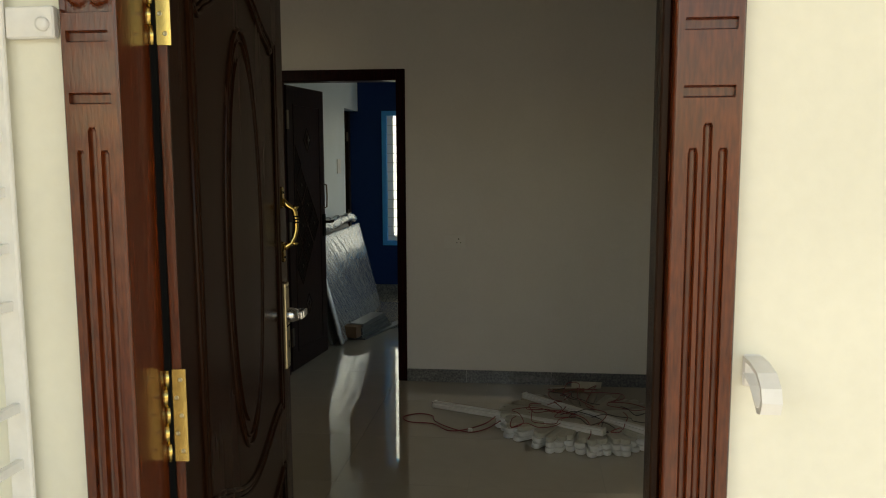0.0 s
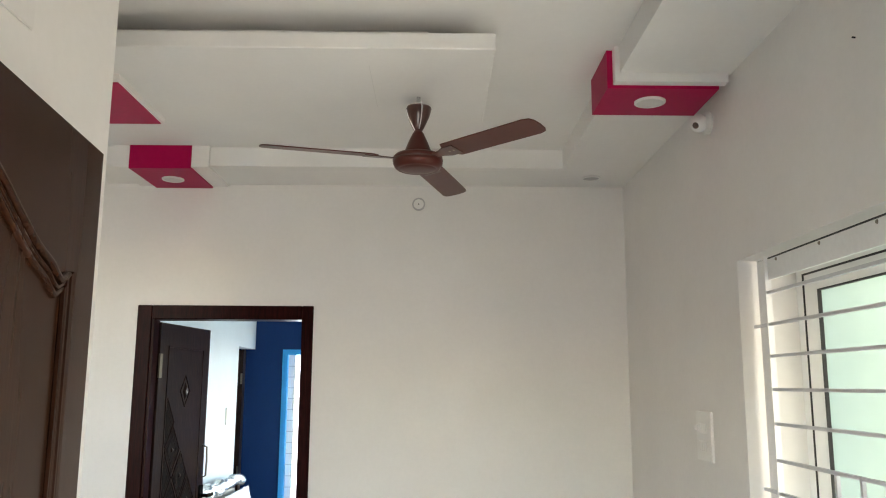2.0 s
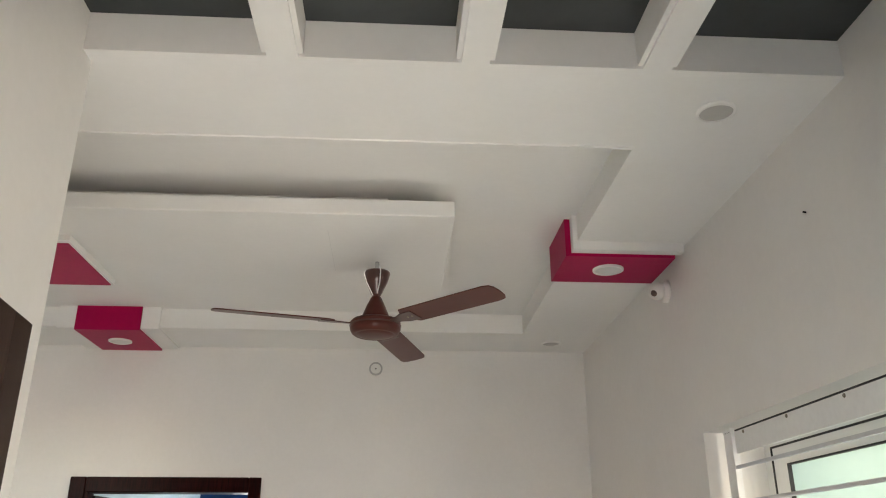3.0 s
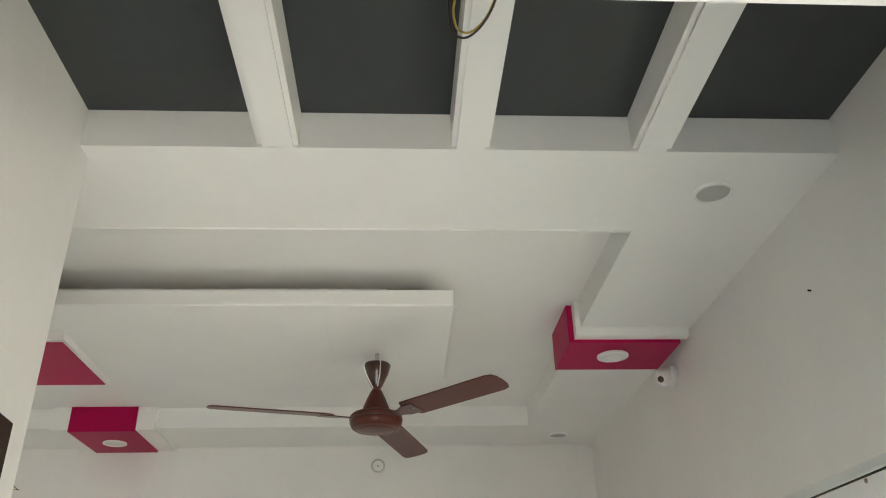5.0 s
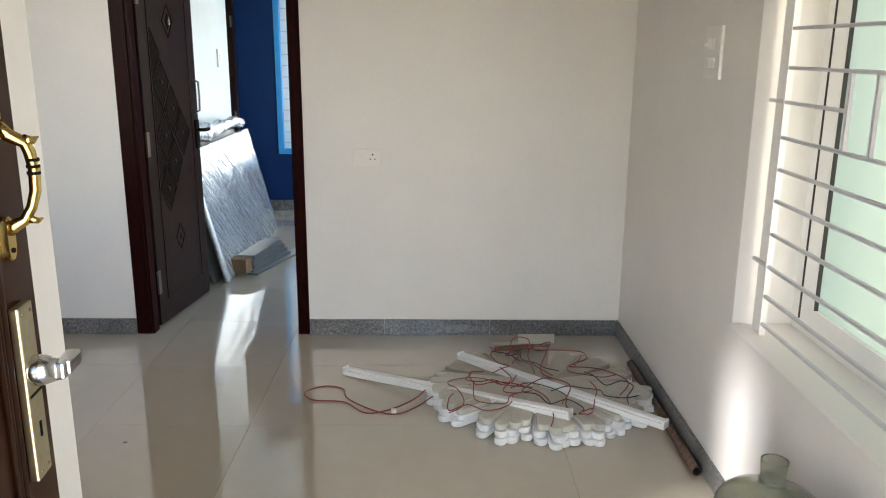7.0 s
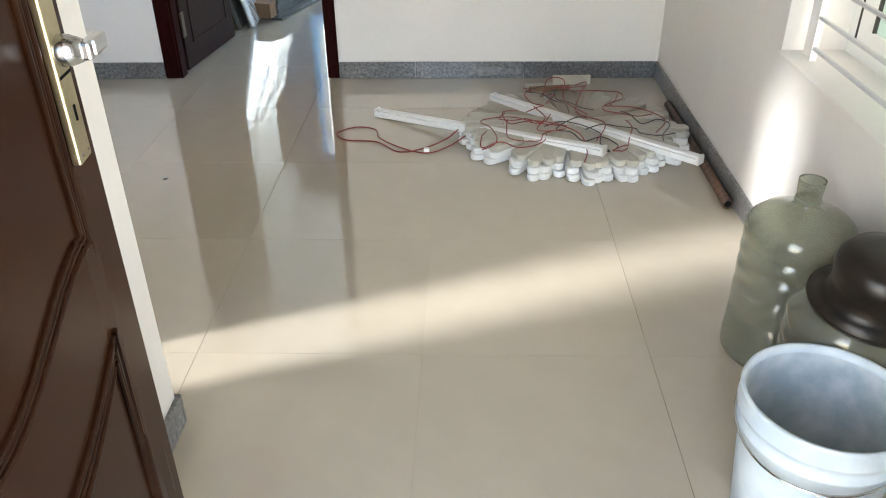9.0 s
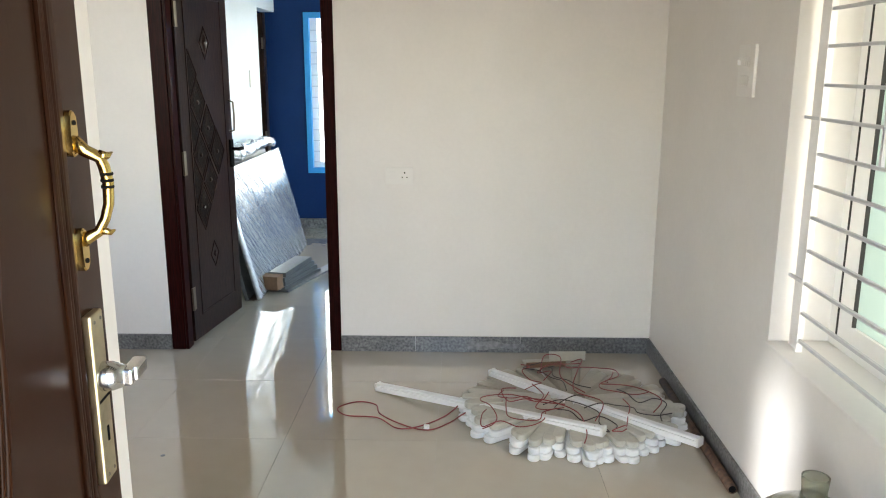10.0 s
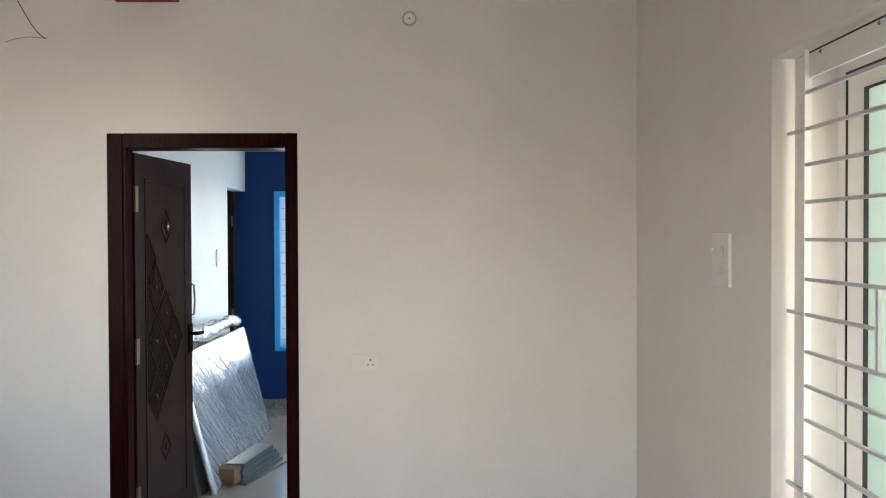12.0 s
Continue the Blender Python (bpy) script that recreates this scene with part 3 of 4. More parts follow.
def upper_panel(k):
    u0, u1 = 0.105 + k, 0.800 - k
    top = ogee(u0, u1, 1.862 - k, 0.105)
    bot = [(u, 0.846 + k - 0.085 * math.sin(math.pi * (u1 - u) / (u1 - u0)) ** 2) for u in [u1 + (u0 - u1) * i / 30 for i in range(31)]]
    return top + bot


def lower_panel(k):
    u0, u1 = 0.105 + k, 0.800 - k
    top = [(u, 0.690 - k * 1.8 - 0.095 * max(0.0, math.sin(math.pi * (u - u0) / (u1 - u0))) ** 0.8) for u in [u0 + (u1 - u0) * i / 30 for i in range(31)]]
    return top + [(u1, 0.14 + k), (u0, 0.14 + k)]


trio(upper_panel, main_door)
trio(lower_panel, main_door)


def oval(k):
    pts = []
    for i in range(64):
        a = 2 * math.pi * i / 64
        hw, hh = 0.150 - k, 0.485 - k * 2
        pts.append((0.452 + hw * math.sin(a), 1.355 + hh * math.cos(a)))
    return pts


moulding("oval_moulding", oval(0), 0.0055, main_door, DARKWOOD)
moulding("oval_moulding", oval(0.012), 0.0038, main_door, DARKWOOD)
part("raised_field", plate([(u, z) for u, z in oval(0.03)], 0.006, m=Matrix(((1, 0, 0, 0), (0, 0, -1, 0.001), (0, 1, 0, 0), (0, 0, 0, 1)))), DARKWOOD, main_door)

# pull handle
HU, HZ0, HZ1 = 0.838, 1.258, 1.470
hd = part("pull_handle", tube([(HU, -0.006, HZ1 - 0.038), (HU + 0.003, -0.018, HZ1 - 0.052), (HU + 0.010, -0.034, HZ1 - 0.062), (HU + 0.014, -0.037, HZ1 - 0.074), (HU + 0.015, -0.040, HZ1 - 0.095), (HU + 0.013, -0.039, HZ0 + 0.088), (HU + 0.009, -0.034, HZ0 + 0.068), (HU + 0.004, -0.026, HZ0 + 0.052), (HU, -0.014, HZ0 + 0.046), (HU, -0.006, HZ0 + 0.040)],
                                 [0.0090, 0.0085, 0.0080, 0.0078, 0.0075, 0.0070, 0.0066, 0.0068, 0.0085, 0.0090], 14), BRASS, main_door, "ornate polished brass pull handle", True)
for z0, z1 in ((HZ1 - 0.060, HZ1), (HZ0, HZ0 + 0.058)):
    ros = part("rosette", rounded(plate([(0.0115 * math.copysign(abs(math.cos(a)) ** 0.6, math.cos(a)), (z1 - z0) / 2 * math.sin(a)) for a in [2 * math.pi * i / 24 for i in range(24)]], 0.010), 0.002, 1), BRASS, hd)
    ros.matrix_local = Matrix(((1, 0, 0, HU), (0, 0, -1, 0.001), (0, 1, 0, (z0 + z1) / 2), (0, 0, 0, 1)))
    part("screw", lathe([(0.0035, 0), (0.003, 0.002), (0, 0.0025)], 10), HOLE_SHADE, hd).matrix_local = pose(HU, -0.009, z0 + 0.014 if z0 < 1.3 else z1 - 0.016, 90)
for k in range(3):
    part("grip_ring", lathe([(0.0082, -0.002), (0.0086, 0), (0.0082, 0.002)], 14), HOLE_SHADE, hd, "blackened groove").matrix_local = pose(HU + 0.0146, -0.0392, HZ1 - 0.084 - 0.0085 * k)
part("spur", tube([(HU + 0.006, -0.036, HZ1 - 0.058), (HU + 0.016, -0.042, HZ1 - 0.060), (HU + 0.022, -0.047, HZ1 - 0.056)], [0.007, 0.005, 0.001], 8), BRASS, hd, "", True)
part("spur", tube([(HU + 0.004, -0.030, HZ0 + 0.054), (HU + 0.010, -0.040, HZ0 + 0.050), (HU + 0.013, -0.045, HZ0 + 0.053)], [0.006, 0.004, 0.001], 8), BRASS, hd, "", True)
# lock
lock = part("lock_plate", rounded(boxes((0.820, 0.866, -0.012, 0.001, 0.952, 1.198)), 0.003, 2), SATINBRASS, main_door, "satin brass lock plate")
part("keyhole", boxes((0.841, 0.846, -0.0135, -0.012, 1.010, 1.032)), HOLE_SHADE, lock)
part("lock_boss", lathe([(0.021, 0), (0.021, 0.012), (0.015, 0.030), (0, 0.030)], 28), CHROME, lock, "", True).matrix_local = pose(0.845, -0.012, 1.105, 90)
part("lever", rounded(boxes((0.836, 0.856, -0.054, -0.020, 1.092, 1.116), (0.848, 0.896, -0.058, -0.038, 1.094, 1.116)), 0.004, 2), CHROME, lock, "square chrome lever", False)
# shadow under the lever boss, painted as a black strip on the plate
part("lever_shadow_gap", boxes((0.824, 0.862, -0.0128, -0.012, 1.072, 1.076)), HOLE_SHADE, lock)
for zz in (0.963, 1.187):
    for uu in (0.832, 0.855):
        part("screw", lathe([(0.003, 0), (0.002, 0.0015), (0, 0.0018)], 8), STEEL, lock).matrix_local = pose(uu, -0.012, zz, 90)
# butt hinges on the leaf's edge
for zc in (1.830, 1.095, 0.30):
    hg = part("hinge", boxes((-0.006, -0.0025, -0.008, 0.020, zc - 0.085, zc + 0.085)), BRASS, main_door, "polished brass butt hinge")
    for k in range(5):
        z = zc - 0.085 + k * 0.034
        part("knuckle", tube([(-0.006, 0.029 if k % 2 else 0.025, z), (-0.006, 0.029 if k % 2 else 0.025, z + 0.0325)], 0.0075 if k % 2 else 0.0065, 12), BRASS, hg, "", True)
    for k in range(5):
        part("screw", lathe([(0.0042, 0), (0.003, 0.0008), (0, 0.0004)], 10), SATINBRASS, hg).matrix_local = pose(-0.006, 0.010 if k % 2 else 0.002, zc - 0.066 + 0.033 * k, 0, -90)

# ---- inner doorway ----
inner_frame = tagged(new("door_inner_frame"), "dark mahogany frame round the inner doorway", "door frame", kind="structure")
part("jamb", rounded(boxes((D0, D0 + 0.078, FAR - 0.008, FAR + 0.135, 0.0, DTOP)), 0.004, 1), MAHOGANY, inner_frame)
part("jamb", rounded(boxes((D1 - 0.062, D1, FAR - 0.008, FAR + 0.135, 0.0, DTOP)), 0.004, 1), MAHOGANY, inner_frame)
part("header", rounded(boxes((D0 + 0.078, D1 - 0.062, FAR - 0.007, FAR + 0.135, DTOP - 0.074, DTOP)), 0.004, 1), MAHOGANY, inner_frame)
part("stop", boxes((D0 + 0.078, D0 + 0.092, FAR + 0.0, FAR + 0.075, 0.0, DTOP - 0.074)), MAHOGANY, inner_frame)

IH, IF_ = (-1.388, 5.960), (-1.304, 6.622)
IW = math.hypot(IF_[0] - IH[0], IF_[1] - IH[1])
inner_door = thing("door_inner", pose(IH[0], IH[1], 0, 0, 0, math.degrees(math.atan2(IF_[1] - IH[1], IF_[0] - IH[0]))), "espresso brown carved wooden door standing open", "door")
inner_door["kind"] = "structure"
part("leaf", rounded(boxes((0, IW, 0, 0.035, 0.012, 2.036)), 0.002, 1), ESPRESSO, inner_door)


def face_plate(outline, t, off=0.0):
    return plate(outline, t, m=Matrix(((1, 0, 0, 0), (0, 0, -1, off), (0, 1, 0, 0), (0, 0, 0, 1))))


border = part("border_moulding", boxes((0.100, 0.110, -0.005, 0.001, 0.14, 1.912), (0.567, 0.577, -0.005, 0.001, 0.14, 1.912), (0.110, 0.567, -0.005, 0.001, 1.902, 1.912), (0.110, 0.567, -0.005, 0.001, 0.14, 0.150)), ESPRESSO, inner_door)
DW, DH = 0.102, 0.145


def diamond(cu, cz, q, wide=0.008, high=0.005):
    """A raised diamond outline, cut off at the border moulding."""
    k = 1 - wide / (DW * q)
    bm = bmesh.new()
    rings = []
    for scale_, y in ((q, 0.0005), (q * (1 + k) / 2 + q * (1 - k) * 0.2, -high), (q * (1 + k) / 2 - q * (1 - k) * 0.2, -high), (q * k, 0.0005)):
        us = ((-1, 0), (0, -1), (1, 0), (0, 1))
        if cu - DW * scale_ < 0.112:
            f = (0.112 - cu) / (DW * scale_)
            us = ((f, 1 - abs(f)), (f, abs(f) - 1), (0, -1), (1, 0), (0, 1)) if f < 0 else ((f, 1 - f), (f, f - 1), (1, 0), (1, 0.001), (0.999, 0.001))
        rings.append([bm.verts.new((cu + DW * scale_ * u, y, cz + DH * scale_ * v)) for u, v in us])
    for ra, rb in zip(rings, rings[1:]):
        for i in range(len(ra)):
            bm.faces.new((ra[i], ra[(i + 1) % len(ra)], rb[(i + 1) % len(ra)], rb[i]))
    return bm


CARVING = mat("dark_carved_wood", (0.012, 0.0062, 0.0048), 0.55, scale=60, colour2=(0.004, 0.002, 0.0018), bump=0.4, blotch=0.2)
bsdf(CARVING).inputs["Specular IOR Level"].default_value = 0.06


def diamond_field(cu, cz, q):
    """The darker sunk ground inside a diamond, cut off at the border moulding."""
    f = max(-1.0, (0.112 - cu) / (DW * q))
    outline = [(cu + DW * q * u, cz + DH * q * v) for u, v in ([(0, -1), (1, 0), (0, 1), (-1, 0)] if f <= -1 else [(f, abs(f) - 1), (0, -1), (1, 0), (0, 1), (f, 1 - abs(f))])]
    return face_plate(outline, 0.0012, 0.0)


small = part("diamond_ornament", diamond(0.340, 1.662, 0.64), ESPRESSO, inner_door, "carved diamond ornament")
part("diamond_boss", lathe([(0.040, 0), (0.022, 0.012), (0, 0.016)], 4), ESPRESSO, small).matrix_local = pose(0.340, -0.001, 1.662, 90) @ Matrix.Diagonal((0.72, 1.25, 1, 1))
for cu, cz in ((0.125, 1.490), (0.212, 1.337), (0.125, 1.188), (0.325, 1.188), (0.216, 1.045), (0.432, 1.045), (0.125, 0.900), (0.318, 0.893), (0.212, 0.750)):
    dm = part("diamond_ornament", diamond(cu, cz, 0.95, 0.009, 0.006), ESPRESSO, inner_door, "carved diamond ornament")
    part("diamond_field", diamond_field(cu, cz, 0.90), CARVING, dm, "dark stippled ground")
    for q in (0.76, 0.56):
        part("inner_line", diamond(cu, cz, q, 0.005, 0.003), ESPRESSO, dm)
    if cu > 0.13:
        part("diamond_boss", lathe([(0.014, 0), (0.009, 0.007), (0, 0.009)], 12), ESPRESSO, dm).matrix_local = pose(cu, -0.001, cz, 90)
sm2 = part("diamond_ornament", diamond(0.315, 0.455, 0.55), ESPRESSO, inner_door, "carved diamond ornament")
part("diamond_boss", lathe([(0.022, 0), (0.012, 0.007), (0, 0.009)], 4), ESPRESSO, sm2).matrix_local = pose(0.315, -0.001, 0.455, 90)
part("pull_handle", tube([(0.625, -0.002, 1.335), (0.625, -0.032, 1.325), (0.625, -0.036, 1.24), (0.625, -0.032, 1.155), (0.625, -0.002, 1.145)], 0.006, 8), STEEL, inner_door, "steel pull handle", True)
ilock = part("lock_plate", rounded(boxes((0.605, 0.652, -0.012, 0.001, 0.93, 1.10)), 0.003, 1), HOLE_SHADE, inner_door, "black lock plate")
part("lever", rounded(boxes((0.618, 0.638, -0.055, -0.012, 1.030, 1.050), (0.618, 0.700, -0.062, -0.045, 1.030, 1.050)), 0.003, 1), HOLE_SHADE, ilock, "black lever")
for zc in (1.80, 1.02, 0.26):
    part("hinge", boxes((-0.006, 0.030, -0.004, -0.0005, zc - 0.065, zc + 0.065), (-0.012, -0.004, -0.010, 0.0, zc - 0.065, zc + 0.065)), STEEL, inner_door, "dull steel hinge")

# ---- skirting ----
base = tagged(new("baseboard"), "grey speckled granite skirting along the walls", "skirting", kind="structure")
joints = [D1, -0.135, 0.44, RIGHT - 0.013]
for a, b_ in zip(joints, joints[1:]):
    part("granite_piece", rounded(boxes((a + 0.001, b_ - 0.001, FAR - 0.013, FAR, 0.0, 0.088)), 0.002, 1), GRANITE, base)
for a, b_ in ((-2.4, D0), (-3.2, -2.4)):
    part("granite_piece", rounded(boxes((a + 0.001, b_ - 0.001, FAR - 0.013, FAR, 0.0, 0.088)), 0.002, 1), GRANITE, base)
for a, b_ in ((2.08, 2.75), (2.75, 3.42), (3.42, 4.10), (4.10, 4.78), (4.78, FAR)):
    part("granite_piece", rounded(boxes((RIGHT - 0.013, RIGHT, a + 0.001, b_ - 0.001, 0.0, 0.088)), 0.002, 1), GRANITE, base)
part("granite_piece", rounded(boxes((STUB, STUB + 0.013, 2.08, STUBEND, 0.0, 0.088)), 0.002, 1), GRANITE, base)
part("granite_piece", rounded(boxes((STUB - 0.12, STUB + 0.013, STUBEND, STUBEND + 0.013, 0.0, 0.088)), 0.002, 1), GRANITE, base)
part("granite_piece", rounded(boxes((BX0, BX0 + 0.012, FAR + 0.14, 8.66, 0.0, 0.088)), 0.002, 1), GRANITE, base)
part("granite_piece", rounded(boxes((-2.3, BX1, BLUE - 0.012, BLUE, 0.0, 0.10)), 0.002, 1), GRANITE, base)

# thin paler, rougher patch on the middle skirting piece
sm = thing("skirting_pale_patch", pose(0, FAR - 0.0132, 0), "pale irregular patch on the granite skirting", "smear")
part("smear", plate([(0.15, 0.020), (0.24, 0.012), (0.33, 0.026), (0.40, 0.022), (0.47, 0.034), (0.46, 0.052), (0.36, 0.050), (0.30, 0.066), (0.22, 0.060), (0.16, 0.070)], 0.0008, m=Matrix(((1, 0, 0, 0), (0, 0, -1, 0), (0, 1, 0, 0), (0, 0, 0, 1)))), GRANITE_PALE, sm)
cv = thing("wall_cover_board", pose(STUB, 0, 0), "thin white cover board on the entrance side wall", "cover board")
part("board", rounded(boxes((0.0, 0.007, 2.35, 2.868, 2.30, 2.752)), 0.002, 1), WALL, cv)

# ---- window with grille ----
win = tagged(new("window_1"), "white framed sliding window with frosted green glass", "window", kind="structure")
XF = RIGHT + 0.200
part("outer_frame", boxes((XF, XF + 0.055, WY1 - 0.045, WY1, WZ0, WZ1), (XF, XF + 0.055, WY0, WY0 + 0.045, WZ0, WZ1), (XF, XF + 0.055, WY0 + 0.045, WY1 - 0.045, WZ1 - 0.05, WZ1), (XF, XF + 0.055, WY0 + 0.045, WY1 - 0.045, WZ0, WZ0 + 0.05)), UPVC, win)
part("gasket", boxes((XF - 0.001, XF + 0.02, WY1 - 0.052, WY1 - 0.045, WZ0 + 0.05, WZ1 - 0.05), (XF - 0.001, XF + 0.02, WY0 + 0.05, WY1 - 0.052, WZ1 - 0.056, WZ1 - 0.05)), RUBBER_AND_SHADE, win)
SASH = ((3.505, WY1 - 0.053, XF + 0.002), (WY0 + 0.045, 3.56, XF + 0.029))
for y0, y1, xs in SASH:
    z0, z1 = WZ0 + 0.05, WZ1 - 0.056
    s_ = part("sash", boxes((xs, xs + 0.026, y0, y0 + 0.07, z0, z1), (xs, xs + 0.026, y1 - 0.088, y1, z0, z1), (xs, xs + 0.026, y0 + 0.07, y1 - 0.088, z1 - 0.055, z1), (xs, xs + 0.026, y0 + 0.07, y1 - 0.088, z0, z0 + 0.055)), UPVC, win)
    part("glass_gasket", boxes((xs - 0.001, xs + 0.01, y1 - 0.095, y1 - 0.088, z0 + 0.055, z1 - 0.055), (xs - 0.001, xs + 0.01, y0 + 0.07, y1 - 0.095, z1 - 0.060, z1 - 0.055), (xs - 0.001, xs + 0.01, y0 + 0.07, y0 + 0.075, z0 + 0.055, z1 - 0.06)), RUBBER_AND_SHADE, s_)
    pane = part("pane", boxes((xs + 0.010, xs + 0.016, y0 + 0.07, y1 - 0.088, z0 + 0.055, z1 - 0.055)), FROSTED, s_, "frosted pale green glass")
    pane.visible_shadow = False
for yh in (3.53, 3.435):
    part("sash_handle", tube([(XF - 0.004, yh, 1.36), (XF - 0.045, yh, 1.37), (XF - 0.062, yh - 0.003, 1.34), (XF - 0.060, yh, 1.26), (XF - 0.052, yh, 1.16)], [0.012, 0.013, 0.013, 0.012, 0.010], 10), UPVC, win, "white lever handle", True)
part("window_sill", rounded(boxes((RIGHT - 0.012, XF, WY0 - 0.0, WY1 - 0.001, WZ0 - 0.002, WZ0 + 0.012)), 0.004, 2), WALL, win)

GX = RIGHT + 0.060
gr = thing("window_grille", pose(0, 0, 0), "white painted steel safety grille in the window", "window grille")
part("upright", boxes((GX - 0.004, GX + 0.004, 4.168, 4.245, WZ0 + 0.012, WZ1)), WHITESTEEL, gr, "flat white upright")
part("upright", boxes((GX - 0.016, GX + 0.004, 4.158, 4.168, WZ0 + 0.012, WZ1)), WHITESTEEL, gr)
part("upright", boxes((GX - 0.004, GX + 0.004, WY0 + 0.02, WY0 + 0.10, WZ0 + 0.012, WZ1)), WHITESTEEL, gr)
part("top_plate", boxes((GX - 0.005, GX + 0.003, WY0 + 0.10, 4.168, WZ1 - 0.080, WZ1 - 0.012)), WHITESTEEL, gr)
# the shadow gap above the grille plate, drawn as a black strip
part("seal_strip", boxes((GX - 0.004, GX + 0.002, WY0 + 0.10, 4.245, WZ1 - 0.010, WZ1 - 0.006)), RUBBER_AND_SHADE, gr, "thin dark strip painted as the shadow gap under the lintel")
for z in (2.008, 1.905, 1.803, 1.697, 1.590, 1.477, 1.270, 1.172, 1.074, 0.968, 0.862, 0.765, 0.672):
    long = abs(z - 1.905) < 0.001 or abs(z - 0.862) < 0.001
    part("bar", boxes((GX - 0.014, GX - 0.004, WY0 + 0.02, WY1 if long else 4.162, z - 0.005, z + 0.005)), BACKLITSTEEL, gr)
part("bar", boxes((GX - 0.014, GX - 0.004, 3.79, WY1, 1.371, 1.381)), BACKLITSTEEL, gr)
for y in (3.792, 3.661, 3.548, 3.40, 3.27, 3.14):
    part("short_upright", boxes((GX - 0.013, GX - 0.003, y - 0.006, y + 0.006, 1.275, 1.472)), BACKLITSTEEL, gr)
for y in (4.09, 3.80, 3.5):
    part("screw", lathe([(0.006, 0), (0.004, 0.003), (0, 0.003)], 10), STEEL, gr).matrix_local = pose(GX - 0.005, y, WZ1 - 0.02, 0, -90)

# ---- switches and sockets ----


def board_plate(m, w, h, label, cat):
    t = thing("switch_board", m, label, cat)
    part("plate", rounded(boxes((-w / 2, w / 2, -0.012, 0, -h / 2, h / 2)), 0.003, 2), PLASTIC, t)
    return t


sk = board_plate(pose(-0.215, FAR, 0.975), 0.145, 0.09, "white power socket plate on the far wall", "power socket")
part("socket_face", rounded(boxes((-0.005, 0.062, -0.015, -0.012, -0.038, 0.038)), 0.001, 1), PLASTIC, sk)
for hx, hz, r in ((0.028, 0.016, 0.0045), (0.016, -0.008, 0.0035), (0.040, -0.008, 0.0035)):
    part("pin_hole", lathe([(r, 0), (0, 0.001)], 10), HOLE_SHADE, sk).matrix_local = pose(hx, -0.0152, hz, 90)
part("rocker", rounded(boxes((-0.055, -0.022, -0.017, -0.012, -0.022, 0.022)), 0.002, 1), PLASTIC, sk)
sw = board_plate(pose(RIGHT, 4.675, 1.518, 0, 0, -90), 0.165, 0.185, "white switch board with two rows of switches", "switch board")
for row in (0.030, -0.035):
    for k in range(4):
        part("rocker", rounded(boxes((-0.046 + k * 0.021, -0.028 + k * 0.021, -0.0165, -0.012, row - 0.018, row + 0.018)), 0.0015, 1), PLASTIC, sw)
part("regulator_knob", lathe([(0.010, 0), (0.009, 0.010), (0, 0.011)], 16), PLASTIC, sw, "", True).matrix_local = pose(-0.062, -0.012, 0.030, 90)
bs = board_plate(pose(BX0, 8.36, 1.44, 0, 0, 90), 0.12, 0.14, "white switch plate on the bedroom wall", "switch plate")
part("rocker", rounded(boxes((-0.02, 0.02, -0.016, -0.012, -0.03, 0.03)), 0.002, 1), PLASTIC, bs)

# clock-like round rose on the far wall, camera, wall wires
det = thing("wall_rose", pose(0.014, FAR, 2.685, 90), "small round white wall rose with a dark centre", "wall rose")
part("ring", lathe([(0.036, 0), (0.036, 0.010), (0.033, 0.014), (0.029, 0.014), (0.0275, 0.009), (0.0275, 0)], 32), LAMPGREY, det, "grey rim", True)
part("disc", lathe([(0.0275, 0.008), (0, 0.009)], 32), PLASTIC, det)
part("centre_hole", lathe([(0.004, 0.0095), (0, 0.010)], 12), HOLE_SHADE, det)

cc = thing("security_camera", pose(RIGHT, 4.47, 2.690), "small white turret security camera on the wall", "security camera")
part("base", lathe([(0, 0), (0.044, 0), (0.044, 0.012), (0.036, 0.022), (0, 0.022)], 32), PLASTIC, cc, "", True).matrix_local = pose(0, 0, 0, 0, -90)
part("ball", lathe([(0.034 * math.sin(math.pi * k / 16), -0.034 * math.cos(math.pi * k / 16)) for k in range(17)], 32), PLASTIC, cc, "", True).matrix_local = pose(-0.040, -0.004, -0.002)
part("lens_face", lathe([(0.013, 0), (0.011, 0.004), (0, 0.005)], 24), RUST, cc, "dark tinted lens", True).matrix_local = look((-0.060, -0.022, -0.016), (0.2, 0.2, 0.15))

wl = thing("wall_wire", pose(-1.90, FAR, 2.74), "loose thin wire hanging out of the far wall", "wire")
part("strand", tube(smooth_path([(-0.02, -0.002, 0.03), (0.0, -0.03, 0.02), (0.04, -0.05, -0.04), (0.09, -0.06, -0.115), (0.135, -0.062, -0.16), (0.15, -0.062, -0.165)]), 0.0022, 6), DARKWIRE, wl, "", True)
part("strand", tube([(-0.08, -0.002, -0.17), (-0.02, -0.03, -0.160), (0.06, -0.05, -0.155), (0.15, -0.062, -0.166)], 0.0018, 6), YELLOWWIRE, wl, "", True)
cw = thing("ceiling_wire", pose(0.245, 2.68, CEILZ), "yellow and black wire loop hanging from the ceiling beam", "wire")
part("strand", tube(smooth_path([(-0.022, -0.04, 0.0), (-0.030, 0.0, -0.030), (-0.032, 0.020, -0.042), (-0.022, 0.050, -0.050), (0.0, 0.056, -0.050), (0.024, 0.035, -0.040), (0.040, 0.0, -0.022), (0.046, -0.04, 0.0)]), 0.0022, 6), YELLOWWIRE, cw, "", True)
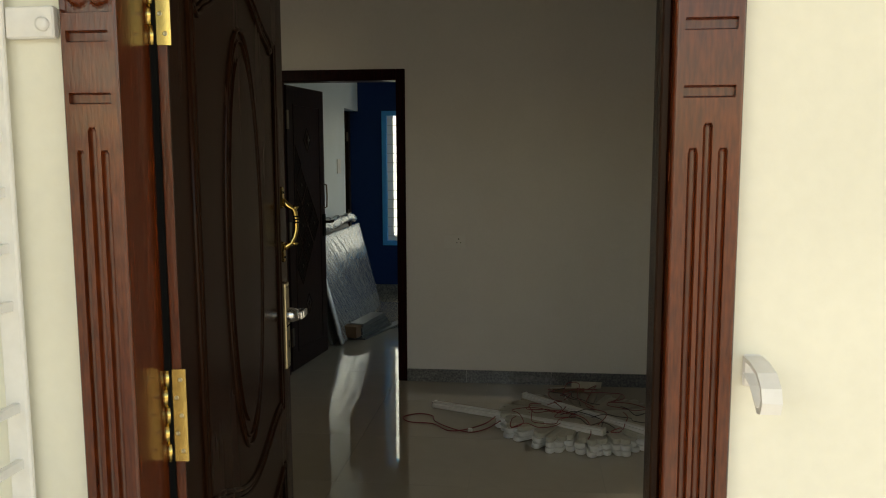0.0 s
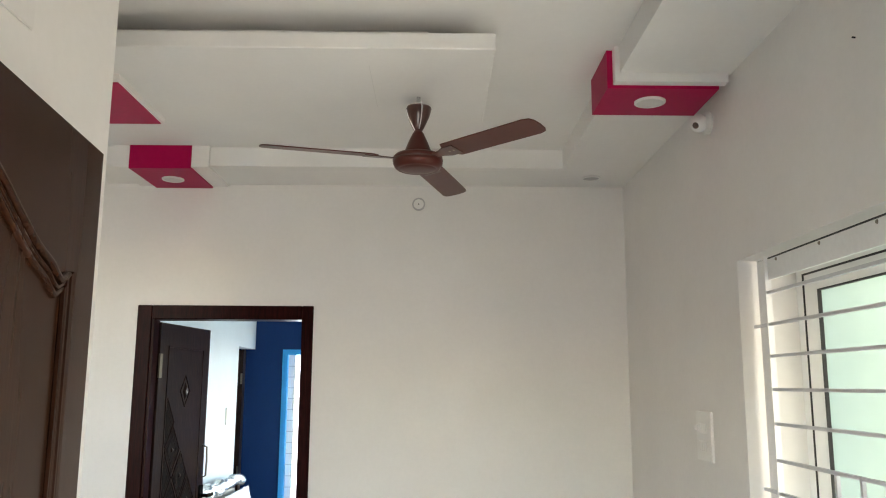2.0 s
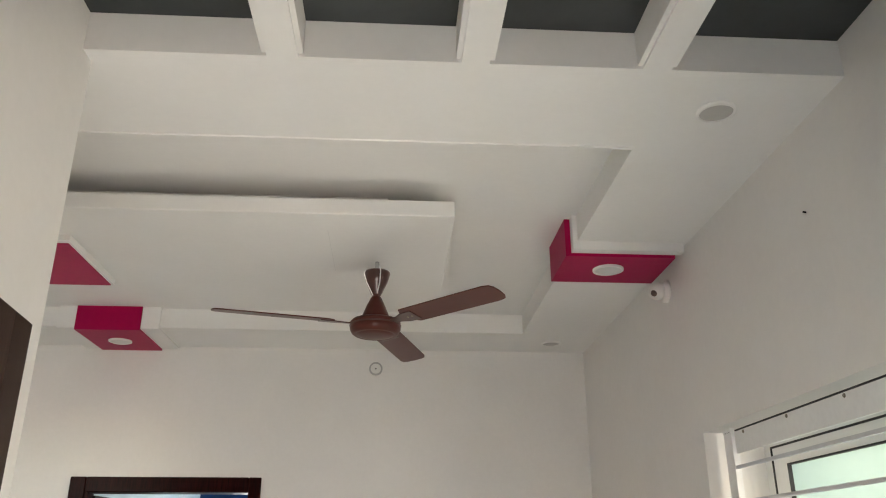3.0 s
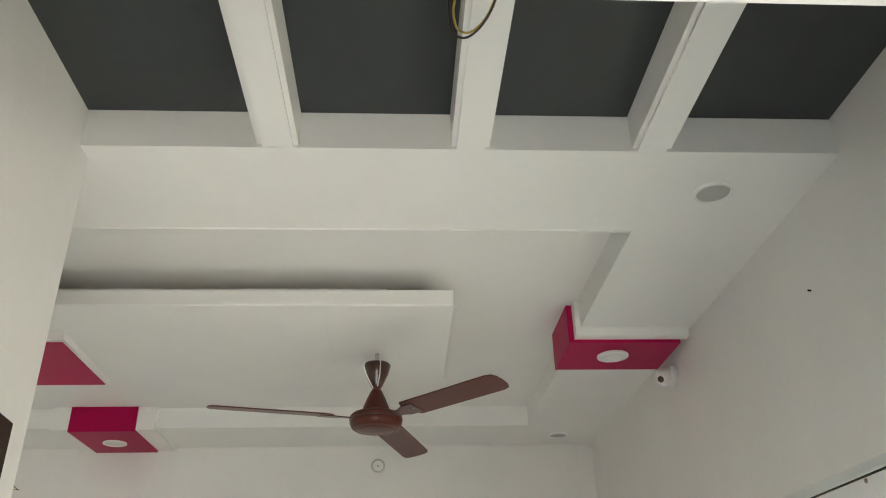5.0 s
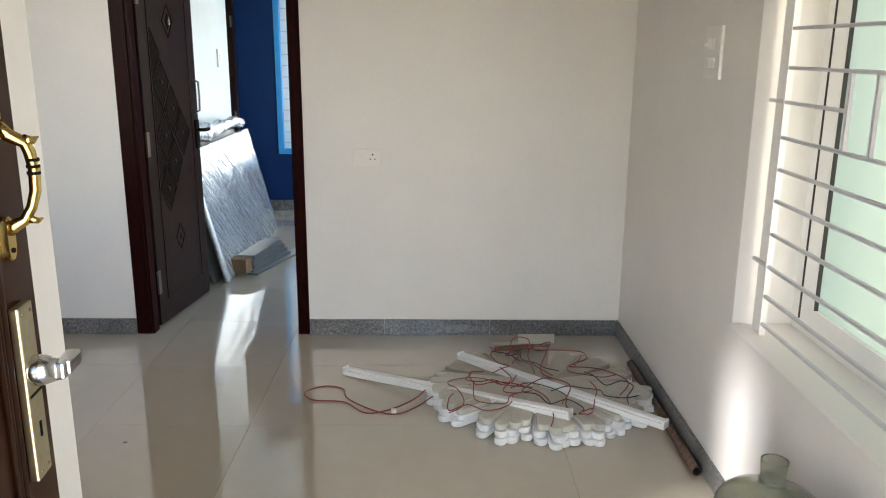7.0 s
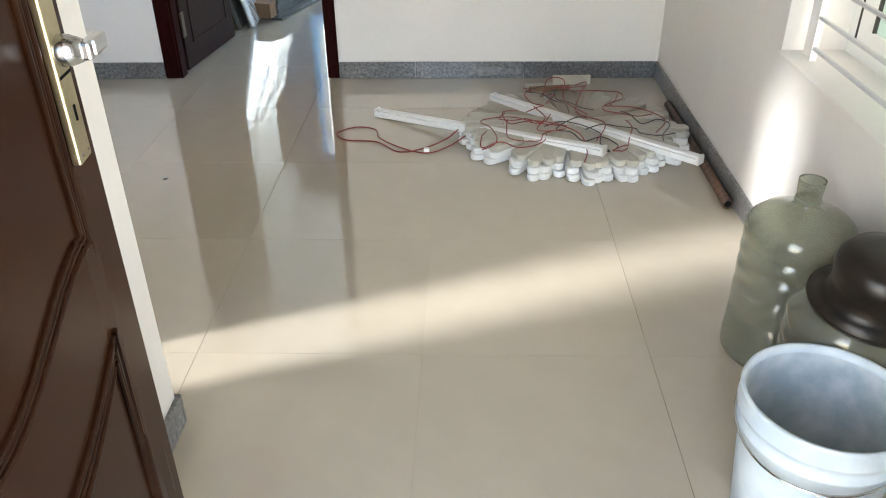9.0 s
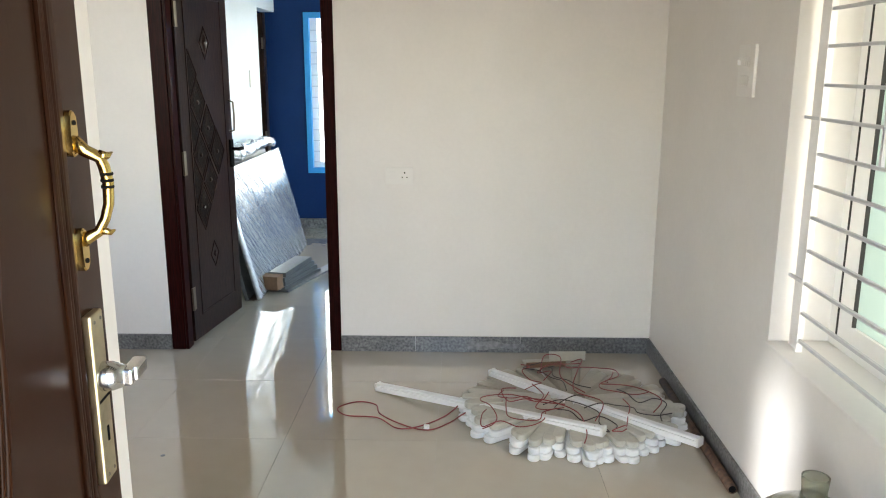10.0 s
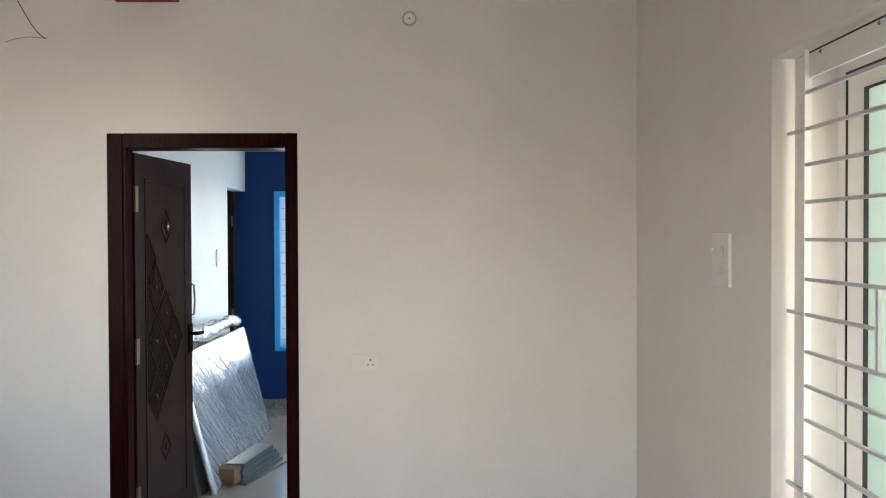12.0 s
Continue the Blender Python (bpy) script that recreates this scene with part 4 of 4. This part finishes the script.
part("strand", tube(smooth_path([(-0.034, 0.030, 0.10), (-0.036, 0.050, 0.02), (-0.032, 0.062, -0.040), (-0.008, 0.064, -0.056), (0.020, 0.042, -0.046), (0.040, 0.004, -0.026), (0.044, -0.04, 0.0)]), 0.0024, 6), DARKWIRE, cw, "", True)
for y, z in ((3.428, 2.56),):
    nl = thing("wall_nail", pose(RIGHT, y, z), "dark nail in the white wall", "nail")
    part("shank", tube([(0, 0, 0), (-0.008, 0, 0.001)], 0.0024, 8), HOLE_SHADE, nl)

# ---- things on the floor ----


def strip_outline(l, w, n=8):
    pts = [(0, -w / 2 * 0.7)]
    pts += [(l - w / 2 + w / 2 * math.cos(a), w / 2 * math.sin(a)) for a in [-math.pi / 2 + math.pi * i / n for i in range(n + 1)]]
    return pts + [(0, w / 2 * 0.7)]


rng = random.Random(4)
PC = (0.605, 5.055)
STRIPS = 52
for k in range(STRIPS):
    a = 2 * math.pi * (k + rng.uniform(-0.14, 0.14)) / STRIPS
    st = thing("strip_stack", pose(PC[0], PC[1], 0), "small stack of white plastic strips with rounded ends on the floor", "plastic strips", "fanned white strips")
    tip = Vector((math.cos(a) * 0.505, math.sin(a) * 0.490, 0)) * (rng.uniform(0.93, 1.04) - (0.05 if k % 4 == 1 else 0.0))
    length, w = rng.uniform(0.34, 0.40), rng.uniform(0.046, 0.056)
    layers = 3 if math.sin(a) < 0.15 else 2
    turn, w = rng.uniform(-5, 5), w * rng.uniform(0.92, 1.04)
    for lay in range(layers):
        back = lay * 0.011 + rng.uniform(-0.006, 0.006)
        start = tip * ((tip.length - length - back) / tip.length)
        pc = part("strip", rounded(plate(strip_outline(length, w), 0.0262), 0.0040, 1), PVCWHITE if lay < layers - 1 else (GYPSUM if layers == 3 else DUSTY), st)
        pc.matrix_local = pose(start.x, start.y, 0.001 + lay * 0.0276 + (k % 7) * 0.0005, 0 if layers == 3 else rng.uniform(-9, 9), 0, math.degrees(a) + turn + rng.uniform(-1.5, 1.5))


def batten(a, b, label):
    a, b = Vector(a), Vector(b)
    d = b - a
    t = thing("tube_batten", Matrix.Translation(a) @ Vector((1, 0, 0)).rotation_difference(d).to_matrix().to_4x4(), label, "light batten", "white battens")
    L = d.length
    part("channel", rounded(boxes((0, L, -0.021, 0.021, -0.014, 0.010)), 0.003, 2), PVCWHITE, t)
    part("diffuser", rounded(boxes((0.012, L - 0.012, -0.016, 0.016, 0.010, 0.022)), 0.004, 2), PVCWHITE, t)
    for u in (0.0, L - 0.012):
        part("end_cap", rounded(boxes((u, u + 0.012, -0.0215, 0.0215, -0.0145, 0.023)), 0.002, 1), PLASTIC, t)


batten((-0.292, 5.315, 0.015), (0.690, 4.665, 0.102), "long white tube light batten on the strips")
batten((0.262, 5.380, 0.066), (1.050, 4.585, 0.098), "long white tube light batten across the strips")

ct = thing("cardboard_piece", pose(0.57, 5.50, 0.075, 0, 0, 8), "folded piece of brown cardboard on the strips", "cardboard")
part("base", boxes((-0.14, 0.13, -0.05, 0.05, 0.0, 0.006)), DUSTY, ct)
part("flap", boxes((-0.14, 0.06, -0.052, -0.046, 0.0, 0.026)), CARTON, ct, "brown folded edge")
part("sheet", plate([(-0.02, -0.04), (0.17, -0.02), (0.20, 0.08), (0.0, 0.06)], 0.003, m=pose(0, 0, 0.03, 8, 5, 0)), GYPSUM, ct, "off-white paper sheet")


def wire(name, pts, r, mt, label):
    t = thing(name, pose(0, 0, 0), label, "wire", "loose red wires")
    part("strand", tube(smooth_path(pts), r, 6), mt, t, "", True)


wire("red_wire", [(0.30, 5.00, 0.085), (0.15, 4.97, 0.05), (0.06, 4.93, 0.01), (-0.03, 4.87, 0.005), (-0.14, 4.92, 0.005), (-0.25, 5.03, 0.005), (-0.28, 5.13, 0.005), (-0.37, 5.16, 0.005), (-0.45, 5.09, 0.005), (-0.40, 5.01, 0.005), (-0.26, 4.99, 0.005), (-0.16, 4.88, 0.007), (-0.06, 4.90, 0.010), (0.05, 4.99, 0.02), (0.12, 5.05, 0.06)], 0.0032, REDWIRE, "thin red wire looped on the tiled floor")
cn = thing("wire_connector", pose(-0.035, 4.885, 0.0), "small white wire connector on the floor", "connector")
part("body", rounded(boxes((-0.012, 0.012, -0.010, 0.010, 0.0, 0.022)), 0.004, 2), PVCWHITE, cn)
for k in range(17):
    cx, cy = (rng.uniform(0.42, 0.72), rng.uniform(4.85, 5.12)) if k % 2 else (rng.uniform(0.35, 0.88), rng.uniform(4.80, 5.28))
    pts, a = [], rng.uniform(0, 6.3)
    for j in range(rng.randint(6, 9)):
        pts.append((cx, cy, rng.uniform(0.095, 0.125)))
        a += rng.uniform(-1.5, 1.5)
        cx, cy = min(1.0, max(0.2, cx + 0.075 * math.cos(a))), min(5.4, max(4.68, cy + 0.075 * math.sin(a)))
    wire("red_wire", pts, 0.0024, REDWIRE if k % 3 else DARKWIRE, "tangled thin wire lying on the white strips")
for pts in ([(0.50, 5.35, 0.09), (0.53, 5.46, 0.13), (0.60, 5.40, 0.145), (0.58, 5.20, 0.12), (0.66, 5.0, 0.13)], [(0.66, 5.45, 0.10), (0.70, 5.36, 0.15), (0.66, 5.22, 0.15), (0.62, 5.05, 0.12), (0.72, 4.9, 0.13), (0.66, 4.72, 0.125)],
            [(0.40, 4.98, 0.11), (0.50, 4.90, 0.13), (0.60, 4.80, 0.125), (0.62, 4.68, 0.10), (0.60, 4.60, 0.085)], [(0.75, 5.10, 0.13), (0.88, 5.05, 0.14), (0.98, 4.94, 0.13), (0.92, 4.82, 0.12)]):
    wire("red_wire", pts, 0.0026, REDWIRE, "tangled thin red wire lying on the white strips")

rod = thing("metal_pipe", pose(0, 0, 0), "rusty brown metal pipe along the skirting", "pipe")
bm_ = tube([(1.108, 4.375, 0.020), (1.110, 5.41, 0.020)], 0.019, 16)
part("tube", bm_, RUST, rod, "", True)
part("dark_bore", lathe([(0.014, 0), (0, 0.0005)], 14), HOLE_SHADE, rod).matrix_local = pose(1.108, 4.3745, 0.020, 90)

def bottle_profile():
    """Shallow ribs on a straight body, a flat shoulder and a short flared neck."""
    pts = [(0, 0.006), (0.10, 0.0), (0.130, 0.006), (0.141, 0.022), (0.142, 0.045), (0.139, 0.11)]
    for zc, deep in ((0.150, 0.007), (0.235, 0.008), (0.300, 0.010), (0.352, 0.008)):
        pts += [(0.139, zc - 0.022), (0.138, zc - 0.014), (0.139 - deep * 0.75, zc - 0.006), (0.139 - deep, zc), (0.139 - deep * 0.75, zc + 0.006), (0.138, zc + 0.014)]
    return pts + [(0.1385, 0.388), (0.136, 0.402), (0.128, 0.418), (0.110, 0.434), (0.080, 0.447), (0.054, 0.454), (0.042, 0.461), (0.035, 0.470), (0.0335, 0.480), (0.0345, 0.500), (0.0370, 0.526), (0.0372, 0.534)]


BOTTLE_PROFILE = bottle_profile()


def bottle(x, y, label, k=1.0):
    t = thing("water_bottle", pose(x, y, 0), label, "water bottle", "large water bottles")
    prof = [(r * (0.985 if r > 0.06 else 0.90), z * k) for r, z in BOTTLE_PROFILE]
    shell = prof + [(0.0305, 0.534 * k)] + [(max(r - 0.0025, 0), z + (0.003 if i < 3 else 0)) for i, (r, z) in reversed(list(enumerate(prof)))]
    part("body", lathe(shell, 48), BOTTLE, t, "", True)
    part("neck_collar", lathe([(0.0300, 0.473 * k), (0.0330, 0.474 * k), (0.0335, 0.480 * k), (0.0325, 0.485 * k), (0.0300, 0.485 * k)], 32), GREENISH, t, "darker thick ring at the foot of the neck", True)
    return t


bottle(0.993, 3.530, "large empty cloudy clear plastic water bottle on the floor")
bottle(0.998, 3.205, "large cloudy plastic water bottle under a sooty pot", 0.90)
pot = thing("cooking_pot", pose(1.022, 3.195, 0.392, 9, 4, 0), "soot-blackened metal pot upside down on a bottle", "cooking pot")
part("body", lathe([(0.128, 0.0), (0.132, 0.004), (0.104, 0.016), (0.094, 0.030), (0.098, 0.060), (0.106, 0.090), (0.104, 0.118), (0.088, 0.136), (0.05, 0.146), (0, 0.148), (0, 0.143), (0.05, 0.141), (0.084, 0.131), (0.099, 0.115), (0.101, 0.09), (0.093, 0.060), (0.089, 0.030), (0.100, 0.012), (0.128, 0.0)], 48), SOOT, pot, "", True)
part("rim", tube([(0.131 * math.cos(2 * math.pi * i / 48), 0.131 * math.sin(2 * math.pi * i / 48), 0.002) for i in range(48)], 0.0036, 8, True), SOOT, pot, "rolled sooty rim", True)
bk = thing("bucket", pose(0.850, 2.945, 0), "pale blue white plastic bucket with dried paint", "bucket")
part("body", lathe([(0, 0), (0.125, 0), (0.130, 0.006), (0.148, 0.20), (0.152, 0.262), (0.160, 0.264), (0.160, 0.272), (0.154, 0.275), (0.157, 0.300), (0.164, 0.302), (0.166, 0.312), (0.158, 0.336), (0.166, 0.345), (0.164, 0.352), (0.157, 0.352), (0.153, 0.335), (0.142, 0.20)], 56), BUCKET, bk, "", True)
part("inside", lathe([(0.1525, 0.335), (0.142, 0.20), (0.126, 0.012), (0, 0.010)], 56), STAIN, bk, "chalky dried paint inside", True)
part("handle", tube([(0.164 * math.cos(a), 0.164 * math.sin(a), 0.29 - 0.05 * math.sin(a - 2.6)) for a in [2.6 + math.pi * i / 20 for i in range(21)]], 0.0028, 6), CHROME, bk, "wire handle", True)

sp = thing("dirt_spot", pose(-1.088, 4.622, 0), "small dark speck of dirt on the tiles", "dirt")
part("speck", lathe([(0.010, 0.0005), (0.007, 0.003), (0, 0.004)], 9), BOARD, sp)

# ---- bedroom things ----
bw = tagged(new("window_2"), "narrow bedroom window with a bright blue frame and bars", "window", kind="structure")
part("window_frame", boxes((BWX0, BWX0 + 0.05, BLUE - 0.012, BLUE + 0.10, BWZ0, BWZ1), (BWX1 - 0.05, BWX1, BLUE - 0.012, BLUE + 0.10, BWZ0, BWZ1), (BWX0 + 0.05, BWX1 - 0.05, BLUE - 0.012, BLUE + 0.10, BWZ1 - 0.05, BWZ1), (BWX0 + 0.05, BWX1 - 0.05, BLUE - 0.012, BLUE + 0.10, BWZ0, BWZ0 + 0.05)), BRIGHTBLUE, bw)
part("sash", boxes((BWX0 + 0.05, BWX0 + 0.115, BLUE + 0.05, BLUE + 0.09, BWZ0 + 0.05, BWZ1 - 0.05), (BWX0 + 0.115, BWX1 - 0.05, BLUE + 0.05, BLUE + 0.09, BWZ0 + 0.05, BWZ0 + 0.10)), UPVC, bw)
for k in range(13):
    z = BWZ0 + 0.10 + k * (BWZ1 - BWZ0 - 0.16) / 13
    part("bar", boxes((BWX0 + 0.05, BWX1 - 0.05, BLUE + 0.02, BLUE + 0.028, z, z + 0.007)), BACKLITSTEEL, bw)
part("bar", boxes((BWX0 + 0.17, BWX0 + 0.18, BLUE + 0.018, BLUE + 0.030, BWZ0 + 0.05, BWZ1 - 0.05)), BACKLITSTEEL, bw)
part("pane", boxes((BWX0 + 0.05, BWX1 - 0.05, BLUE + 0.10, BLUE + 0.105, BWZ0 + 0.05, BWZ1 - 0.05)), MILKY, bw, "bright frosted glass")

rd = tagged(new("door_recess"), "dark brown door frame in the bedroom recess", "door frame", kind="structure")
part("jamb", boxes((BX0 - 0.19, BX0 - 0.085, 9.20, 9.288, 0.0, 2.02)), ESPRESSO, rd)
part("leaf", boxes((BX0 - 0.69, BX0 - 0.19, 9.24, 9.28, 0.0, 2.0)), ESPRESSO, rd)
for zc in (1.70, 0.85):
    part("hinge", boxes((BX0 - 0.105, BX0 - 0.088, 9.194, 9.20, zc, zc + 0.10)), STEEL, rd)

# wrapped boards leaning on the bedroom wall


def leaning(name, y0, y1, xb, xt, zt, t, mt, label, crumple):
    d = thing(name, pose(0, 0, 0), label, "wrapped boards", "boards leaning on the wall")
    bm = bmesh.new()
    a, b = Vector((xb, 0, 0.002)), Vector((xt, 0, zt))
    nrm = Vector((zt, 0, -(b.x - a.x))).normalized()
    n1, n2 = 36, 40
    grid = []
    for i in range(n1 + 1):
        row = []
        for j in range(n2 + 1):
            p = a.lerp(b, j / n2) + Vector((0, y0 + (y1 - y0) * i / n1, 0))
            q = Vector(((p.y + p.z) * 13, (p.y - p.z) * 1.6, crumple * 10))
            w = crumple * (abs(noise.noise(q)) * 0.9 + 0.35 * abs(noise.noise(q * 3.1)))
            edge = min(1, 4 * i / n1, 4 * (n1 - i) / n1, 6 * (n2 - j) / n2 + 0.3, 1)
            row.append(bm.verts.new(p + nrm * (t + w * edge)))
        grid.append(row)
    for i in range(n1):
        for j in range(n2):
            bm.faces.new((grid[i][j], grid[i + 1][j], grid[i + 1][j + 1], grid[i][j + 1]))
    rim = [grid[i][0] for i in range(n1 + 1)] + [grid[n1][j] for j in range(1, n2 + 1)] + [grid[i][n2] for i in range(n1 - 1, -1, -1)] + [grid[0][j] for j in range(n2 - 1, 0, -1)]
    low = [bm.verts.new(v.co - nrm * t) for v in rim]
    for k in range(len(rim)):
        m = (k + 1) % len(rim)
        bm.faces.new((rim[k], rim[m], low[m], low[k]))
    bm.faces.new(low)
    part("wrapping", bm, mt, d, "", crumple > 0)
    return d


leaning("wrapped_board", 6.82, 8.50, -1.255, -1.475, 0.86, 0.03, SILVER, "boards in crumpled silvery plastic leaning on the wall", 0.022)
leaning("wrapped_board", 6.80, 8.30, -1.330, -1.545, 0.90, 0.022, BOARD, "grey board leaning behind the wrapped ones", 0.0)
rl = thing("plastic_roll", pose(0, 0, 0), "crumpled roll of clear silvery plastic on the boards", "plastic roll")
bm_ = bmesh.new()
pts_ = [(-1.500 + 0.012 * math.sin(k * 1.7), 6.95 + k * 0.09, 0.935 + 0.018 * math.sin(k * 2.3)) for k in range(17)]
tube(pts_, [0.036 + 0.016 * abs(math.sin(k * 2.9)) for k in range(17)], 12, False, bm_)
part("roll", bm_, SILVER, rl, "", True)
for k, (y0, y1, z, dx) in enumerate(((7.05, 7.62, 0.0, 0.0), (7.06, 7.60, 0.034, -0.01), (7.04, 7.58, 0.068, -0.02), (7.05, 7.56, 0.102, -0.025))):
    pk = thing("board_offcut", pose(-1.10 + dx, (y0 + y1) / 2, z, 0, 0, -16 + 2 * k), "narrow grey board offcut stacked on the floor", "board offcut", "stacked offcuts")
    part("board", rounded(boxes((-0.065, 0.065, -(y1 - y0) / 2, (y1 - y0) / 2, 0.0, 0.032)), 0.002, 1), BOARD, pk)
bxp = thing("carton_end", pose(-1.20, 7.03, 0.03, 0, 0, -14), "open brown cardboard end piece on the boards", "cardboard")
part("wall", boxes((-0.07, 0.07, -0.06, -0.055, 0.0, 0.09)), CARTON, bxp)
part("wall", boxes((-0.07, -0.065, -0.055, 0.03, 0.0, 0.09)), CARTON, bxp)
part("wall", boxes((0.065, 0.07, -0.055, 0.03, 0.0, 0.09)), CARTON, bxp)
part("lid", boxes((-0.07, 0.07, -0.06, 0.03, 0.09, 0.095)), CARTON, bxp)
lp = thing("long_board", pose(-1.00, 7.45, 0.0, 0, 0, -17), "long thin dark board lying on the floor", "board")
part("board", rounded(boxes((-0.045, 0.045, -0.44, 0.44, 0.0, 0.014)), 0.002, 1), BOARD, lp)

# ---- outside ----
stop = thing("door_hook", pose(0.632, 1.80, 1.222), "pale metal door stopper loop on the outer wall", "door stopper")
part("mount", rounded(boxes((-0.014, 0.014, -0.006, 0.0, -0.018, 0.032)), 0.003, 1), WHITESTEEL, stop)
loop_path = [(-0.004, 0.030), (-0.04, 0.030), (-0.080, 0.024), (-0.104, 0.008), (-0.112, -0.012), (-0.104, -0.030), (-0.088, -0.034), (-0.070, -0.022), (-0.045, -0.006), (-0.004, 0.004)]
inner = [(y * 0.9 - 0.003, z * 0.78) for y, z in loop_path]
bm_ = bmesh.new()
rings_ = [[bm_.verts.new((x, p[0], p[1])) for x, p in ((-0.014, o), (0.014, o), (0.014, i_), (-0.014, i_))] for o, i_ in zip(loop_path, inner)]
for ra, rb_ in zip(rings_, rings_[1:]):
    for q in range(4):
        bm_.faces.new((ra[q], ra[(q + 1) % 4], rb_[(q + 1) % 4], rb_[q]))
part("loop", bm_, WHITESTEEL, stop)

gate = thing("grille_gate", pose(-0.545, 1.786, 0, 0, 0, -92), "white painted steel safety gate folded open by the wall", "metal gate")
part("stile", rounded(boxes((0.0, 0.012, -0.040, 0.0, 0.02, 2.05)), 0.003, 1), WHITESTEEL, gate)
part("stile", rounded(boxes((0.80, 0.84, -0.020, 0.0, 0.02, 2.05)), 0.003, 1), WHITESTEEL, gate)
for z in (1.90, 1.785, 1.68, 1.59, 1.50, 1.408, 1.312, 1.138, 1.04, 0.94, 0.84, 0.74, 0.64, 0.54, 0.44, 0.34, 0.24, 0.14):
    part("bar", boxes((0.012, 0.80, -0.024, -0.012, z - 0.008, z + 0.008)), WHITESTEEL, gate)
lug = part("lug", rounded(boxes((-0.012, 0.004, 0.0, 0.085, 1.745, 1.795)), 0.003, 1), WHITESTEEL, gate, "white hinge lug")
part("bolt", lathe([(0.011, 0), (0.011, 0.006), (0.006, 0.008), (0, 0.008)], 16), WHITESTEEL, lug, "", True).matrix_local = pose(0.004, 0.068, 1.766, 0, 90)

structure("ground", boxes((-600, 600, -600, 600, -0.36, -0.26)), EARTH, "bare earth round the house", "ground")
structure("porch_floor", boxes((-1.30, 2.6, -0.9, 1.80, -0.26, -0.05)), CONCRETE, "grey concrete porch floor", "floor")
structure("floor_base", boxes((-3.3, 1.40, 1.80, 9.5, -0.26, -0.011)), GROUT, "grey grout bed under the floor tiles", "floor")

# ---- floor tiles ----
floor = tagged(new("floor"), "glossy beige vitrified floor tiles", "floor", kind="structure")
TS, GAP = 0.64, 0.0012
bm_ = boxes((GAP / 2, TS - GAP / 2, GAP / 2, TS - GAP / 2, -0.011, 0.0))
tile_mesh = bpy.data.meshes.new("floor_tile")
bm_.to_mesh(tile_mesh)
bm_.free()
tile_mesh.materials.append(TILE)
for i in range(-6, 2):
    for j in range(-3, 10):
        x, y = 0.012 + i * TS, 3.50 + j * TS
        if y > 9.4 or x > 1.3 or x + TS < -3.3 or (x + TS < -1.06 and y + TS < 3.7):
            continue
        tl = new("tile", tile_mesh)
        tl.location = (x, y, 0)
        tl.parent = floor
